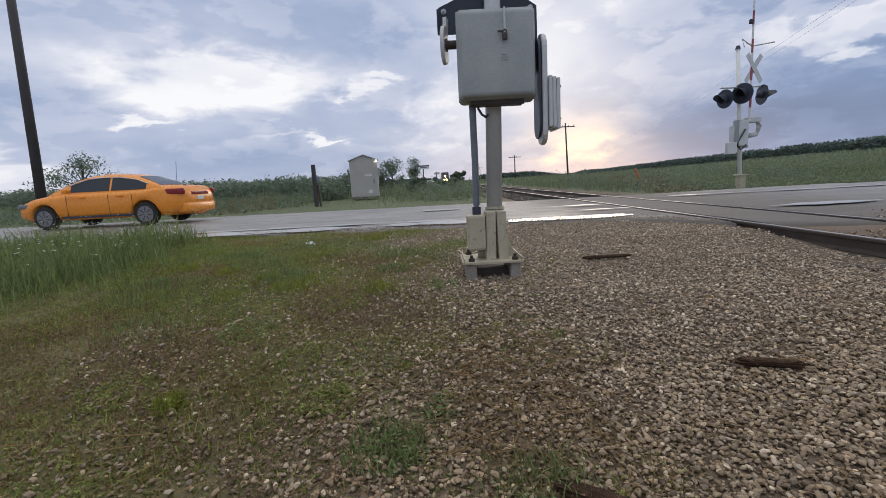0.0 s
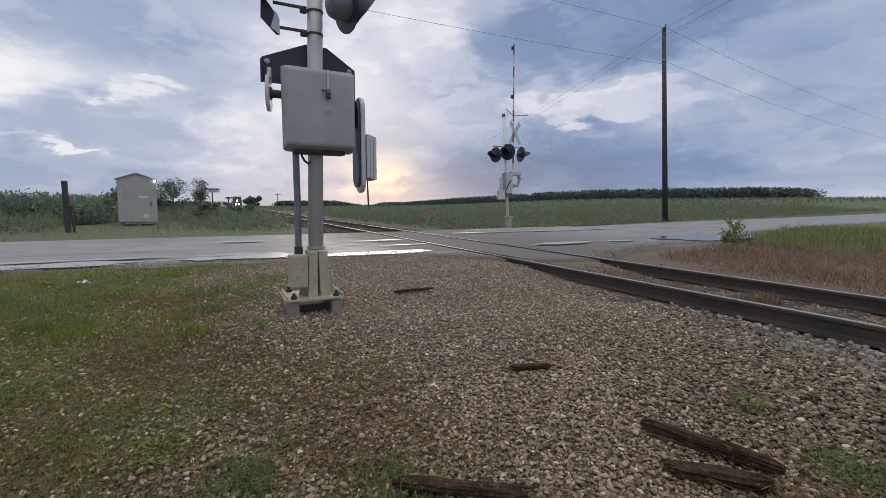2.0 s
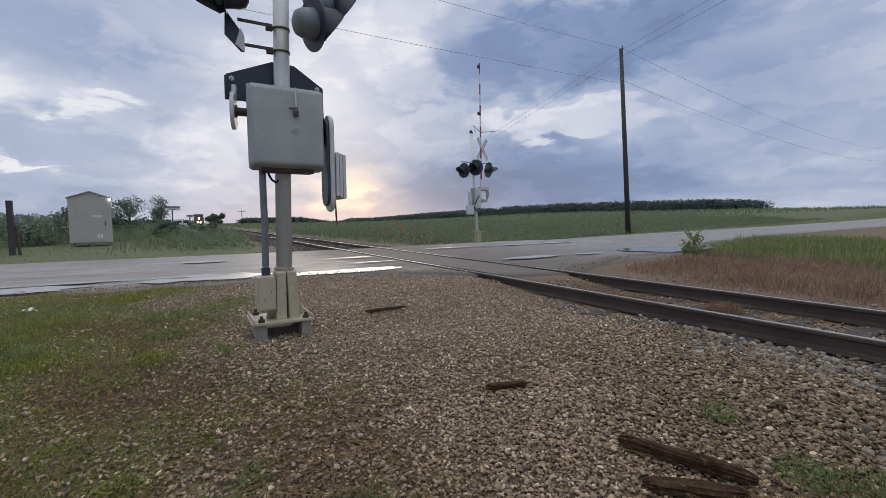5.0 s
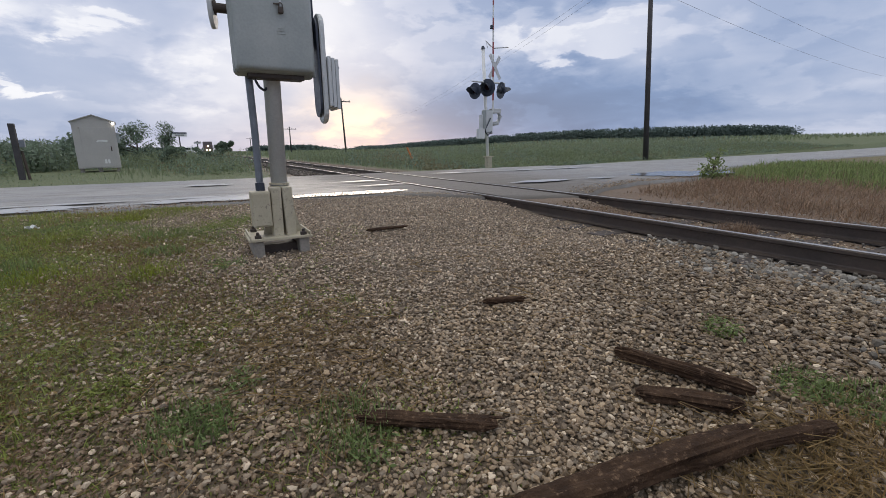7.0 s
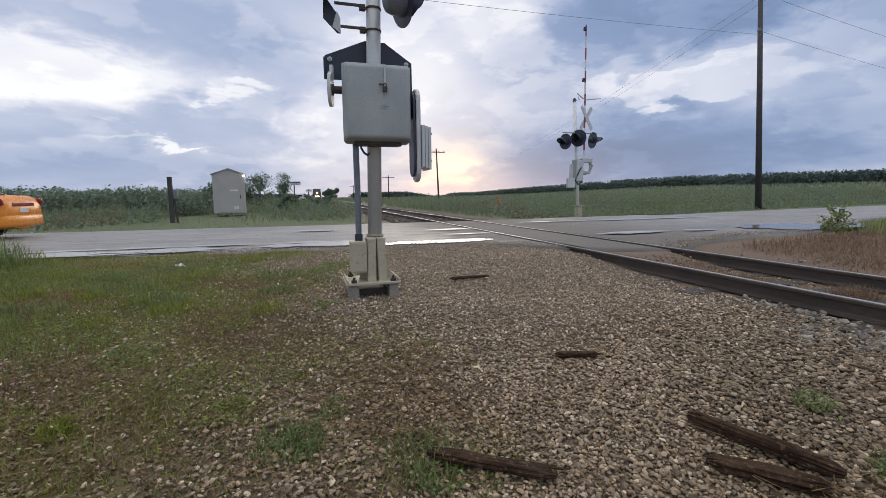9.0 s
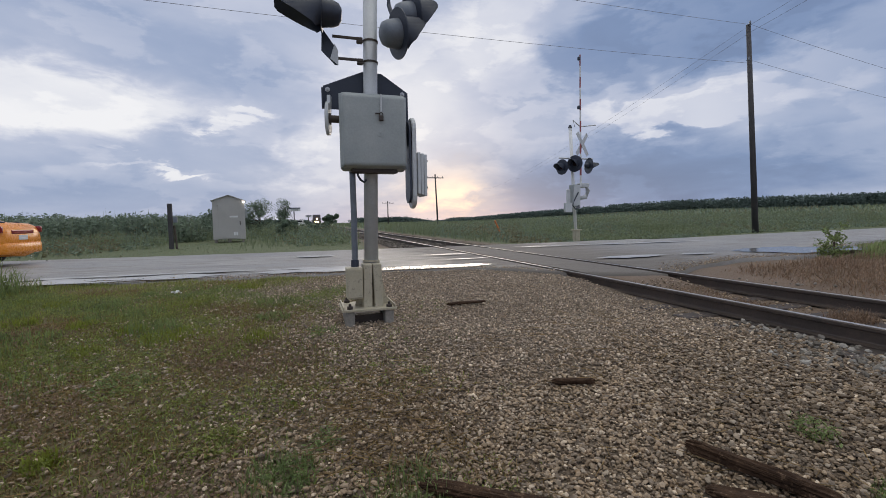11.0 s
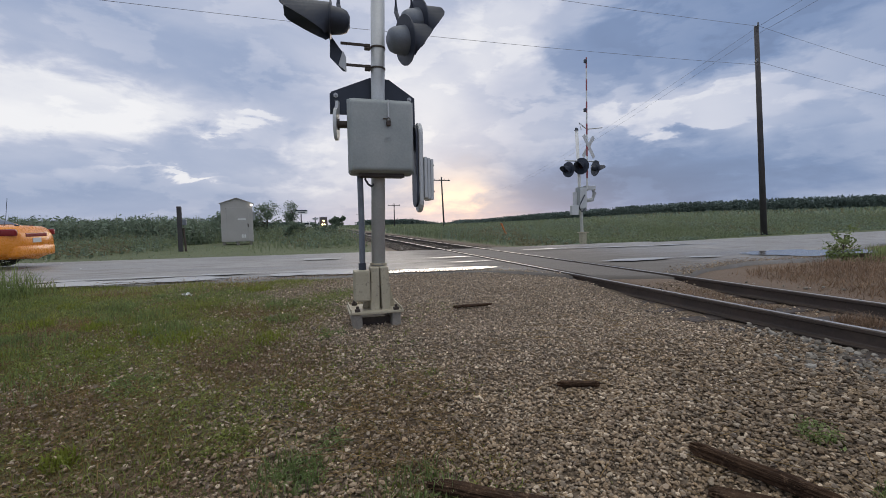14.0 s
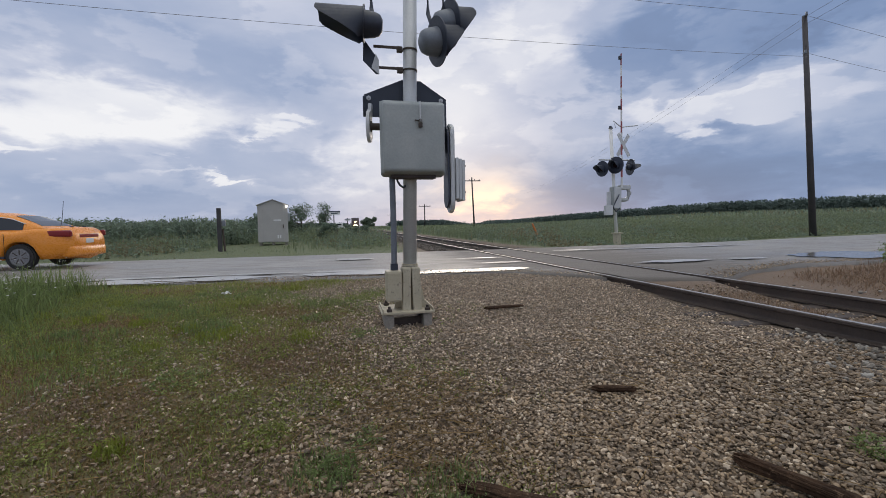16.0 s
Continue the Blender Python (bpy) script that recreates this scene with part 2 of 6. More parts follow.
def water(name, col, rough, ripple):
    m = plain(name, col, rough)
    t = m.node_tree
    co = node(t, "ShaderNodeTexCoord").outputs["Object"]
    n = node(t, "ShaderNodeTexNoise", {"Vector": co, "Scale": 7.0, "Detail": 3.0}).outputs[0]
    t.links.new(node(t, "ShaderNodeBump", {"Strength": ripple, "Distance": 0.01, "Height": n}).outputs[0], t.nodes["Principled BSDF"].inputs["Normal"])
    t.nodes["Principled BSDF"].inputs["IOR"].default_value = 1.5
    return m


# Pale silty bases also stand in for brighter sky that the water reflects.
M_FILM = water("thin_water_film", (0.36, 0.345, 0.33), 0.30, 0.15)
M_WATER = water("standing_water", (0.16, 0.15, 0.14), 0.14, 0.12)
M_HUT = material("beige_hut_panel", (0.40, 0.38, 0.36), (0.47, 0.45, 0.42), 0.5, 0, 1.2, 30, 0.04, grain=0.08)
M_HUTROOF = material("hut_roof_sheet", (0.36, 0.34, 0.32), (0.44, 0.42, 0.4), 0.5, 0.1, 2, 30, 0.04, grain=0.08)
M_ORANGE = material("orange_car_paint", (0.80, 0.27, 0.025), (0.84, 0.30, 0.035), 0.28, 0, 1, 20, 0.0, grain=0.02)
M_GLASS = plain("tinted_car_glass", (0.02, 0.024, 0.03), 0.05)
M_TYRE = material("tyre_rubber", (0.02, 0.02, 0.02), (0.04, 0.038, 0.036), 0.8, 0, 6, 50, 0.1)
M_RIM = material("alloy_rim", (0.20, 0.20, 0.21), (0.28, 0.28, 0.29), 0.35, 0.7, 8, 40, 0.0)
M_TAIL = plain("tail_light_red", (0.22, 0.012, 0.015), 0.15)
M_CHROME = plain("chrome_trim", (0.7, 0.7, 0.7), 0.15, 1.0)
M_LAMP = plain("lit_lamp", (1, 0.9, 0.7), 0.3, 0, (1.0, 0.62, 0.25), 14.0)
M_SECURITY = plain("security_lamp", (1, 1, 1), 0.3, 0, (1.0, 0.95, 0.85), 5.0)
M_TRUNK = material("bark", (0.06, 0.045, 0.035), (0.11, 0.085, 0.065), 0.8, 0, 6, 40, 0.6)
PEBBLES = ((0.0, (0.16, 0.112, 0.066)), (0.22, (0.34, 0.245, 0.15)), (0.42, (0.075, 0.053, 0.036)), (0.60, (0.40, 0.295, 0.185)), (0.78, (0.20, 0.155, 0.112)), (0.93, (0.62, 0.505, 0.37)))
M_PEBBLE = material("river_gravel", (0.215, 0.142, 0.08), (0.29, 0.20, 0.118), 0.45, 0, 2, 120, 0.2, island=0.42, c=PEBBLES, spec=0.45)
M_FINES = material("pale_worn_gravel", (0.25, 0.195, 0.14), (0.33, 0.265, 0.195), 0.5, 0, 2, 120, 0.2, island=0.38, c=tuple((p, tuple(0.055 * (0.8, 0.75, 0.68)[i] + 1.0 * c[i] * (1.08, 1.06, 1.06)[i] for i in range(3))) for p, c in PEBBLES), spec=0.45)
# Browner trackside stones; the lens's corner falloff is also painted into this colour.
M_DARKENED = material("darkened_brown_gravel", (0.13, 0.085, 0.05), (0.19, 0.128, 0.076), 0.55, 0, 2, 120, 0.2, island=0.40, c=tuple((p, tuple(v * 0.66 for v in c)) for p, c in PEBBLES), spec=0.35)
GREYS = ((0.0, (0.10, 0.085, 0.068)), (0.35, (0.26, 0.235, 0.20)), (0.65, (0.15, 0.128, 0.102)), (0.9, (0.46, 0.43, 0.38)))
M_BALLAST = material("grey_ballast", (0.17, 0.152, 0.13), (0.26, 0.24, 0.21), 0.85, 0, 2, 100, 0.3, island=0.35, c=GREYS, spec=0.15)
M_BEDSTONE = material("brown_bed_stones", (0.13, 0.11, 0.09), (0.19, 0.165, 0.14), 0.75, 0, 2, 60, 0.2, island=0.35, spec=0.25)
M_GRASS = material("short_green_grass", (0.205, 0.25, 0.06), (0.285, 0.29, 0.085), 0.6, 0, 0.8, 6, 0.0, island=0.45, trans=0.4)
M_LUSH = material("lush_green_grass", (0.165, 0.225, 0.075), (0.22, 0.265, 0.10), 0.6, 0, 0.8, 6, 0.0, island=0.4, trans=0.4)
M_STRAW = material("dry_straw", (0.20, 0.13, 0.05), (0.31, 0.205, 0.085), 0.7, 0, 1.2, 6, 0.0, island=0.4, trans=0.3)
M_MOSS = material("brown_moss", (0.19, 0.135, 0.05), (0.25, 0.17, 0.07), 0.7, 0, 2, 8, 0.0, island=0.4, trans=0.3)
M_YELLOW = material("yellow_green_weed", (0.20, 0.24, 0.03), (0.26, 0.28, 0.05), 0.6, 0, 4, 20, 0.0, island=0.3, trans=0.4)
M_RUSSET = material("dry_russet_weeds", (0.21, 0.135, 0.088), (0.31, 0.215, 0.14), 0.7, 0, 0.6, 6, 0.0, island=0.4, trans=0.3)
# Greyed and paled base colours stand in for haze over the fields.
M_FIELD = material("field_greens", (0.165, 0.205, 0.115), (0.225, 0.255, 0.145), 0.7, 0, 0.12, 3, 0.0, island=0.14, trans=0.4)
M_DRYFIELD = material("dry_field_stalks", (0.17, 0.155, 0.085), (0.23, 0.205, 0.12), 0.7, 0, 0.3, 3, 0.0, island=0.25, trans=0.3)
# Corn is lightened to include the haze lying over it.
M_CORN = material("corn_leaves", (0.16, 0.21, 0.15), (0.205, 0.255, 0.18), 0.6, 0, 0.3, 3, 0.0, island=0.3, trans=0.35)
M_LEAF = material("tree_leaves", (0.145, 0.195, 0.14), (0.19, 0.24, 0.165), 0.6, 0, 0.5, 3, 0.0, island=0.4, trans=0.4)
# Lighter, bluer leaves: distance haze is part of this colour.
M_FARWOOD = material("far_wood_leaves", (0.105, 0.145, 0.13), (0.135, 0.175, 0.15), 0.8, 0, 0.03, 0.4, 0.0, island=0.16, trans=0.3)


def ground_material():
    m = bpy.data.materials.new("ground_soil_gravel_grass")
    m.use_nodes = True
    t = m.node_tree
    p = t.nodes["Principled BSDF"]
    co = node(t, "ShaderNodeTexCoord").outputs["Object"]
    xyz = node(t, "ShaderNodeSeparateXYZ", {0: co}).outputs
    big = node(t, "ShaderNodeTexNoise", {"Vector": co, "Scale": 0.6, "Detail": 6.0, "Roughness": 0.6}).outputs[0]
    fine = node(t, "ShaderNodeTexNoise", {"Vector": co, "Scale": 30.0, "Detail": 5.0, "Roughness": 0.7}).outputs[0]
    cells = node(t, "ShaderNodeTexVoronoi", {"Vector": co, "Scale": 32.0}, feature="F1")
    stone = mix(t, 0.6, ramp(t, node(t, "ShaderNodeSeparateColor", {0: cells.outputs["Color"]}).outputs[0], PEBBLES), (0.15, 0.12, 0.09))
    soil = mix(t, fine, (0.058, 0.041, 0.028), (0.15, 0.108, 0.073))
    grit = mix(t, 0.30, soil, stone)
    green = mix(t, fine, mix(t, big, (0.06, 0.066, 0.024), (0.085, 0.056, 0.028)), mix(t, big, (0.19, 0.20, 0.075), (0.20, 0.145, 0.065)))
    green = mix(t, calc(t, "MULTIPLY", fine, 0.6), green, (0.15, 0.11, 0.055))
    wob = calc(t, "MULTIPLY", calc(t, "SUBTRACT", big, 0.5), 3.2)
    # gravel apron between the verge and the far side of the track, short of the road
    left = node(t, "ShaderNodeMapRange", {0: calc(t, "ADD", xyz[0], wob), 1: -2.2, 2: -0.9}).outputs[0]
    right = node(t, "ShaderNodeMapRange", {0: calc(t, "ADD", xyz[0], wob), 1: 6.0, 2: 7.0, 3: 1.0, 4: 0.0}).outputs[0]
    far = node(t, "ShaderNodeMapRange", {0: calc(t, "ADD", xyz[1], wob), 1: 15.5, 2: 17.0, 3: 1.0, 4: 0.0}).outputs[0]
    bed = node(t, "ShaderNodeMapRange", {0: calc(t, "ABSOLUTE", calc(t, "SUBTRACT", xyz[0], 4.55)), 1: 2.4, 2: 3.3, 3: 1.0, 4: 0.0}).outputs[0]
    k = calc(t, "MAXIMUM", calc(t, "MULTIPLY", calc(t, "MULTIPLY", left, right), far), bed)
    verge_ = node(t, "ShaderNodeMapRange", {0: xyz[1], 1: 15.0, 2: 16.5}).outputs[0]
    green = mix(t, verge_, green, mix(t, fine, (0.055, 0.075, 0.03), mix(t, big, (0.13, 0.165, 0.065), (0.17, 0.175, 0.085))))
    col = mix(t, k, green, grit)
    # matted dry growth east of the track
    thatch = mix(t, fine, (0.075, 0.048, 0.032), (0.25, 0.17, 0.115))
    east_ = node(t, "ShaderNodeMapRange", {0: calc(t, "ADD", xyz[0], wob), 1: 5.6, 2: 6.8}).outputs[0]
    until = node(t, "ShaderNodeMapRange", {0: xyz[1], 1: 9.0, 2: 12.0, 3: 0.9, 4: 0.0}).outputs[0]
    col = mix(t, calc(t, "MULTIPLY", east_, until), col, thatch)
    mid_ = node(t, "ShaderNodeMapRange", {0: calc(t, "ABSOLUTE", calc(t, "SUBTRACT", xyz[0], 4.55)), 1: 0.6, 2: 0.75, 3: 0.7, 4: 0.0}).outputs[0]
    near_ = node(t, "ShaderNodeMapRange", {0: xyz[1], 1: 6.0, 2: 6.5, 3: 1.0, 4: 0.0}).outputs[0]
    col = mix(t, calc(t, "MULTIPLY", mid_, near_), col, thatch)
    t.links.new(col, p.inputs["Base Color"])
    p.inputs["Roughness"].default_value = 0.85
    b_ = node(t, "ShaderNodeBump", {"Strength": 0.5, "Distance": 0.02, "Height": calc(t, "ADD", fine, calc(t, "MULTIPLY", cells.outputs["Distance"], -1.0))})
    t.links.new(b_.outputs[0], p.inputs["Normal"])
    return m


M_GROUND = ground_material()

# ---- mesh helpers ----
RNG = np.random.default_rng(7)


def link_mesh(name, me, mat, parent=None, label=""):
    me.materials.append(mat)
    ob = new(name, me)
    if parent:
        ob.parent = parent
    if label:
        ob["label"] = label
    return ob


def part(name, bm, mat, parent=None, label="", smooth=False):
    me = bpy.data.meshes.new(name)
    if smooth:
        for f in bm.faces:
            f.smooth = True
    bm.to_mesh(me)
    bm.free()
    return link_mesh(name, me, mat, parent, label)


def thing(name, label, category, m=None, group="", kind=""):
    ob = new(name)
    if m:
        ob.matrix_basis = m
    return tagged(ob, label, category, group, kind)


def stuff_mesh(name, verts, faces, mat, parent=None, smooth=False):
    """verts (n,3) and faces (m,k) as arrays."""
    me = bpy.data.meshes.new(name)
    groups = faces if isinstance(faces, (list, tuple)) else [faces]
    loops = np.concatenate([g.ravel() for g in groups]).astype(np.int32)
    sizes = np.concatenate([np.full(len(g), g.shape[1]) for g in groups])
    starts = np.concatenate([[0], np.cumsum(sizes)[:-1]]).astype(np.int32)
    me.vertices.add(len(verts))
    me.vertices.foreach_set("co", np.asarray(verts, np.float32).ravel())
    me.loops.add(len(loops))
    me.loops.foreach_set("vertex_index", loops)
    me.polygons.add(len(sizes))
    me.polygons.foreach_set("loop_start", starts)
    me.polygons.foreach_set("use_smooth", np.full(len(sizes), smooth))
    me.update(calc_edges=True)
    me.validate()
    return link_mesh(name, me, mat, parent)


def box(bm, cx, cy, cz, sx, sy, sz, bevel=0.0, m=None, segs=2):
    r = bmesh.ops.create_cube(bm, size=1.0, matrix=(m or Matrix()) @ Matrix.Translation((cx, cy, cz)) @ Matrix.Diagonal((sx, sy, sz, 1)))
    if bevel:
        edges = {e for v in r["verts"] for e in v.link_edges}
        bmesh.ops.bevel(bm, geom=list(edges), offset=bevel, segments=segs, profile=0.6, affect="EDGES")
    return bm


def rod(bm, a, b, r, r2=None, n=16):
    a, b = Vector(a), Vector(b)
    m = Matrix.Translation((a + b) / 2) @ (b - a).to_track_quat("Z", "Y").to_matrix().to_4x4()
    bmesh.ops.create_cone(bm, cap_ends=True, segments=n, radius1=r, radius2=r if r2 is None else r2, depth=(b - a).length, matrix=m)
    return bm


def tube(bm, pts, r, n=10):
    """A bent tube through the points."""
    pts = [Vector(p) for p in pts]
    rings = []
    for i, p in enumerate(pts):
        d = (pts[min(i + 1, len(pts) - 1)] - pts[max(i - 1, 0)]).normalized()
        q = d.to_track_quat("Z", "Y")
        rings.append([bm.verts.new(p + q @ Vector((r * math.cos(k * math.tau / n), r * math.sin(k * math.tau / n), 0))) for k in range(n)])
    for a, b in zip(rings, rings[1:]):
        for k in range(n):
            bm.faces.new((a[k], a[(k + 1) % n], b[(k + 1) % n], b[k]))
    bm.faces.new(rings[0][::-1]), bm.faces.new(rings[-1])
    return bm


def slab(bm, outline, depth, m=None):
    """An outline in x, z, pushed along y by depth."""
    m = m or Matrix()
    a = [bm.verts.new(m @ Vector((x, 0, z))) for x, z in outline]
    b = [bm.verts.new(m @ Vector((x, depth, z))) for x, z in outline]
    bm.faces.new(a), bm.faces.new(b[::-1])
    n = len(a)
    for i in range(n):
        bm.faces.new((a[i], b[i], b[(i + 1) % n], a[(i + 1) % n]))
    bmesh.ops.recalc_face_normals(bm, faces=bm.faces)
    return bm


def B():
    return bmesh.new()


# ---- ground ----
NEAR_L, NEAR_R = 3.80, 5.305        # middle of each rail head
GAUGE_MID = (NEAR_L + NEAR_R) / 2


def smooth(a, b, v):
    k = np.clip((v - a) / (b - a), 0, 1)
    return k * k * (3 - 2 * k)


def road_near(x):
    return np.interp(x, [-400, -6, -2, 0, 2.0, 2.7, 3.3, 3.8, 5.3, 6.2, 8.6, 11, 13, 18, 31, 69, 400], [8.9, 8.6, 8.15, 8.2, 8.15, 7.8, 7.2, 6.4, 5.7, 6.3, 7.25, 7.3, 8.2, 10.4, 12.8, 16.5, 48])


def road_far(x):
    return np.interp(x, [-400, 0, 5.3, 11, 17, 42, 127, 400], [15.6, 15.7, 15.9, 16.5, 17, 20, 29, 57])


def height(x, y):
    x, y = np.asarray(x, float), np.asarray(y, float)
    base = np.interp(y, [-40, -1, 0.5, 1.2, 2, 3, 4, 5, 7, 8.3], [-0.75, -0.68, -0.55, -0.48, -0.39, -0.28, -0.19, -0.13, -0.055, -0.018])
    bed = np.interp(y, [-40, 4.2, 5.6, 16, 18, 400], [-0.185, -0.185, -0.13, -0.13, -0.185, -0.185])
    bed = np.where(np.abs(x - GAUGE_MID) < 1.05, bed, np.maximum(bed, np.interp(y, [4.2, 5.8], [-0.185, -0.045])) * (y < 17) + bed * (y >= 17))
    k = smooth(0.4, 3.0, x) * (1 - smooth(6.4, 9.0, x))
    bed = np.where(np.abs(x - GAUGE_MID) < 0.48, np.maximum(bed, np.interp(y, [4.4, 5.6, 16, 17.5], [-0.185, -0.035, -0.035, -0.185])), bed)
    near = base * (1 - k) + bed * k
    east = np.interp(y, [-40, 2, 6], [-0.5, -0.25, -0.08])
    k2 = smooth(6.2, 8.5, x)
    near = near * (1 - k2) + east * k2
    past = smooth(0, 1.2, y - road_far(x))
    r = np.hypot(x, y)
    hill = smooth(20, 190, r) * smooth(15, 48, np.degrees(np.arctan2(x, y))) * 3.1 + 0.12 * smooth(15, 24, x)
    ditch = -0.25 * smooth(0.5, 3, y - road_far(x)) * (1 - smooth(4, 9, y - road_far(x))) * smooth(6, 9, np.abs(x - GAUGE_MID)) * (x > 0)
    bedfar = np.where(np.abs(x - GAUGE_MID) < 2.2, -0.185, -0.10)
    far = bedfar + hill * smooth(3, 8, x - GAUGE_MID) + ditch
    onroad = smooth(-0.05, 0.35, y - road_near(x))
    z = near * (1 - onroad) + onroad * (-0.10 * (1 - past) + far * past)
    z = z + 0.014 * np.sin(x * 2.3 + y * 1.1) * np.sin(y * 2.9 - x) * (1 - onroad)
    return z


def axis(lo, hi, step, out):
    core = np.arange(lo, hi + 1e-6, step)
    g = step * 1.16 ** np.arange(1, 90)
    up, dn = hi + np.cumsum(g), lo - np.cumsum(g)
    return np.concatenate([dn[dn > -out][::-1], core, up[up < out]])


gx, gy = axis(-7, 13, 0.12, 2500), axis(-3, 19, 0.12, 2500)
XX, YY = np.meshgrid(gx, gy)
GV = np.stack([XX, YY, height(XX, YY)], -1).reshape(-1, 3)
nx = len(gx)
ii = (np.arange(len(gy) - 1)[:, None] * nx + np.arange(nx - 1)).ravel()
ground = stuff_mesh("ground", GV, np.stack([ii, ii + 1, ii + nx + 1, ii + nx], 1), M_GROUND, smooth=True)
tagged(ground, "gravel and grass ground reaching to the horizon", "ground", kind="structure")


def ribbon(name, xs, label, near=road_near, far=road_far, rows=26, mat=M_ASPHALT, z0=0.0, rough_edge=0.12):
    """A road piece over the stations xs, with a worn edge and a skirt."""
    v, f = [], []
    for x in xs:
        a = near(x) + rough_edge * noise.noise((x * 0.9, 2.0, 0)) + rough_edge * 0.5 * noise.noise((x * 3.7, 5.0, 0))
        b = far(x) + rough_edge * noise.noise((x * 0.9, 9.0, 0))
        lift = float(height(x, b + 1.5)) + 0.1 if x > 14 else 0.0
        v.append((x, a - 0.03, -0.16))
        for j in range(rows):
            k = j / (rows - 1)
            y = a + (b - a) * k
            crown = 0.02 * math.sin(k * math.pi) * (1 - math.exp(-((x - GAUGE_MID) / 5) ** 2))
            v.append((x, y, z0 + crown + lift * k * 0.4 + 0.006 * noise.noise((x * 0.5, y * 0.8, 1)) - (0.012 if j in (0, rows - 1) else 0)))
        v.append((x, b + 0.03, -0.25))
    w = rows + 2
    for i in range(len(xs) - 1):
        for j in range(w - 1):
            f.append((i * w + j, (i + 1) * w + j, (i + 1) * w + j + 1, i * w + j + 1))
    ob = stuff_mesh(name, np.array(v), np.array(f), mat, smooth=True)
    return tagged(ob, label, "road", kind="structure")


ribbon("road_west", np.concatenate([np.linspace(-300, -14, 40), np.linspace(-13.5, 3.67, 120)]), "worn wet grey asphalt road up to the track")
ribbon("road_between_rails", np.linspace(3.96, 5.15, 14), "asphalt infill between the rails of the crossing", rough_edge=0.05)
ribbon("road_east", np.concatenate([np.linspace(5.43, 18, 90), np.linspace(19, 300, 90)]), "worn wet grey asphalt road past the track")


def puddle(name, cx, cy, rx, ry, seed, label, z=0.03, mat=M_WATER):
    v = [(cx, cy, z)]
    n = 90
    for k in range(n):
        a = k * math.tau / n
        s = 1 + 0.45 * noise.noise((math.cos(a) * 1.6, math.sin(a) * 1.6, seed)) + 0.25 * noise.noise((math.cos(a) * 5, math.sin(a) * 5, seed))
        v.append((cx + rx * s * math.cos(a), cy + ry * s * math.sin(a), z))
    f = np.array([(0, 1 + k, 1 + (k + 1) % n) for k in range(n)])
    return tagged(stuff_mesh(name, np.array(v), f, mat), label, "puddle", kind="structure")


puddle("water_puddle", 1.75, 8.52, 1.35, 0.30, 1.0, "rain puddle at the worn road edge beside the track", 0.016)
puddle("water_puddle", 0.55, 8.42, 0.6, 0.16, 2.0, "rain puddle at the worn road edge beside the track", 0.018)


def wet_strip(x0, x1, y, w, seed, label, z=0.03):
    """A long winding film of water in a rut, broken in places."""
    xs = np.arange(x0, x1, 0.12)
    v, f = [], []
    for x in xs:
        end = min(1.0, (x - x0) / 0.8, (x1 - x) / 0.8)
        c = y + 0.13 * noise.noise((x * 0.45, seed, 0)) + 0.03 * noise.noise((x * 2.1, seed, 3))
        h = w * max(0.04, end) * max(0.05, 0.65 + 1.1 * noise.noise((x * 0.8, seed, 6)) + 0.5 * noise.noise((x * 3.1, seed, 9)))
        v += [(x, c - h / 2, z), (x, c + h / 2, z)]
    for k in range(len(xs) - 1):
        f.append((2 * k, 2 * k + 2, 2 * k + 3, 2 * k + 1))
    return tagged(stuff_mesh("water_strip", np.array(v), np.array(f), M_FILM), label, "puddle", kind="structure")


wet_strip(-6.4, 0.6, 8.80, 0.80, 1.3, "winding film of rain water along the road edge", 0.026)
wet_strip(-9.5, 0.2, 9.35, 0.40, 4.7, "winding film of rain water in a wheel rut", 0.03)
wet_strip(-9.0, -1.0, 8.42, 0.12, 7.9, "thin film of rain water in a wheel rut", 0.034)
wet_strip(2.2, 3.65, 9.9, 0.45, 17.2, "film of rain water beside the rail", 0.034)
wet_strip(2.0, 3.6, 11.4, 0.4, 19.9, "film of rain water beside the rail", 0.038)
wet_strip(5.6, 9.4, 8.6, 0.55, 11.2, "thin film of rain water across the road", 0.036)
wet_strip(5.9, 15.0, 13.4, 0.3, 13.4, "thin film of rain water across the road", 0.042)
puddle("water_puddle", 12.2, 8.55, 2.0, 1.05, 4.0, "broad rain puddle on the road shoulder", 0.03)
puddle("water_puddle", -0.7, 12.5, 0.55, 0.22, 5.0, "small rain puddle in the middle of the road", 0.038, M_FILM)

# ---- railway track ----
track = thing("railway_track", "single railway track crossing the road at grade", "railway track", kind="structure")
RAIL = ((-0.070, -0.172), (0.070, -0.172), (0.070, -0.160), (0.014, -0.146), (0.009, -0.135), (0.009, -0.045), (0.036, -0.034), (0.036, -0.008), (0.026, 0.0), (-0.026, 0.0), (-0.036, -0.008), (-0.036, -0.034), (-0.009, -0.045), (-0.009, -0.135), (-0.014, -0.146), (-0.070, -0.160))
for x in (NEAR_L, NEAR_R):
    rail = part("rail", slab(B(), RAIL, 730, Matrix.Translation((x, -30, 0.006))), M_STEEL, track, "rusty steel rail with a worn head")
    bm = B()
    box(bm, x, 335, 0.0075, 0.056, 730, 0.004)
    part("rail_head", bm, M_HEAD, rail, "worn bright running surface")
bm = B()
box(bm, 0, 0, 0, 2.6, 0.23, 0.17, 0.012, segs=1)
tie_me = bpy.data.meshes.new("tie")
bm.to_mesh(tie_me)
bm.free()
tie_me.materials.append(M_TIE)
ys = list(np.arange(-8, 5.4, 0.53)) + list(np.arange(16.6, 70, 0.53))
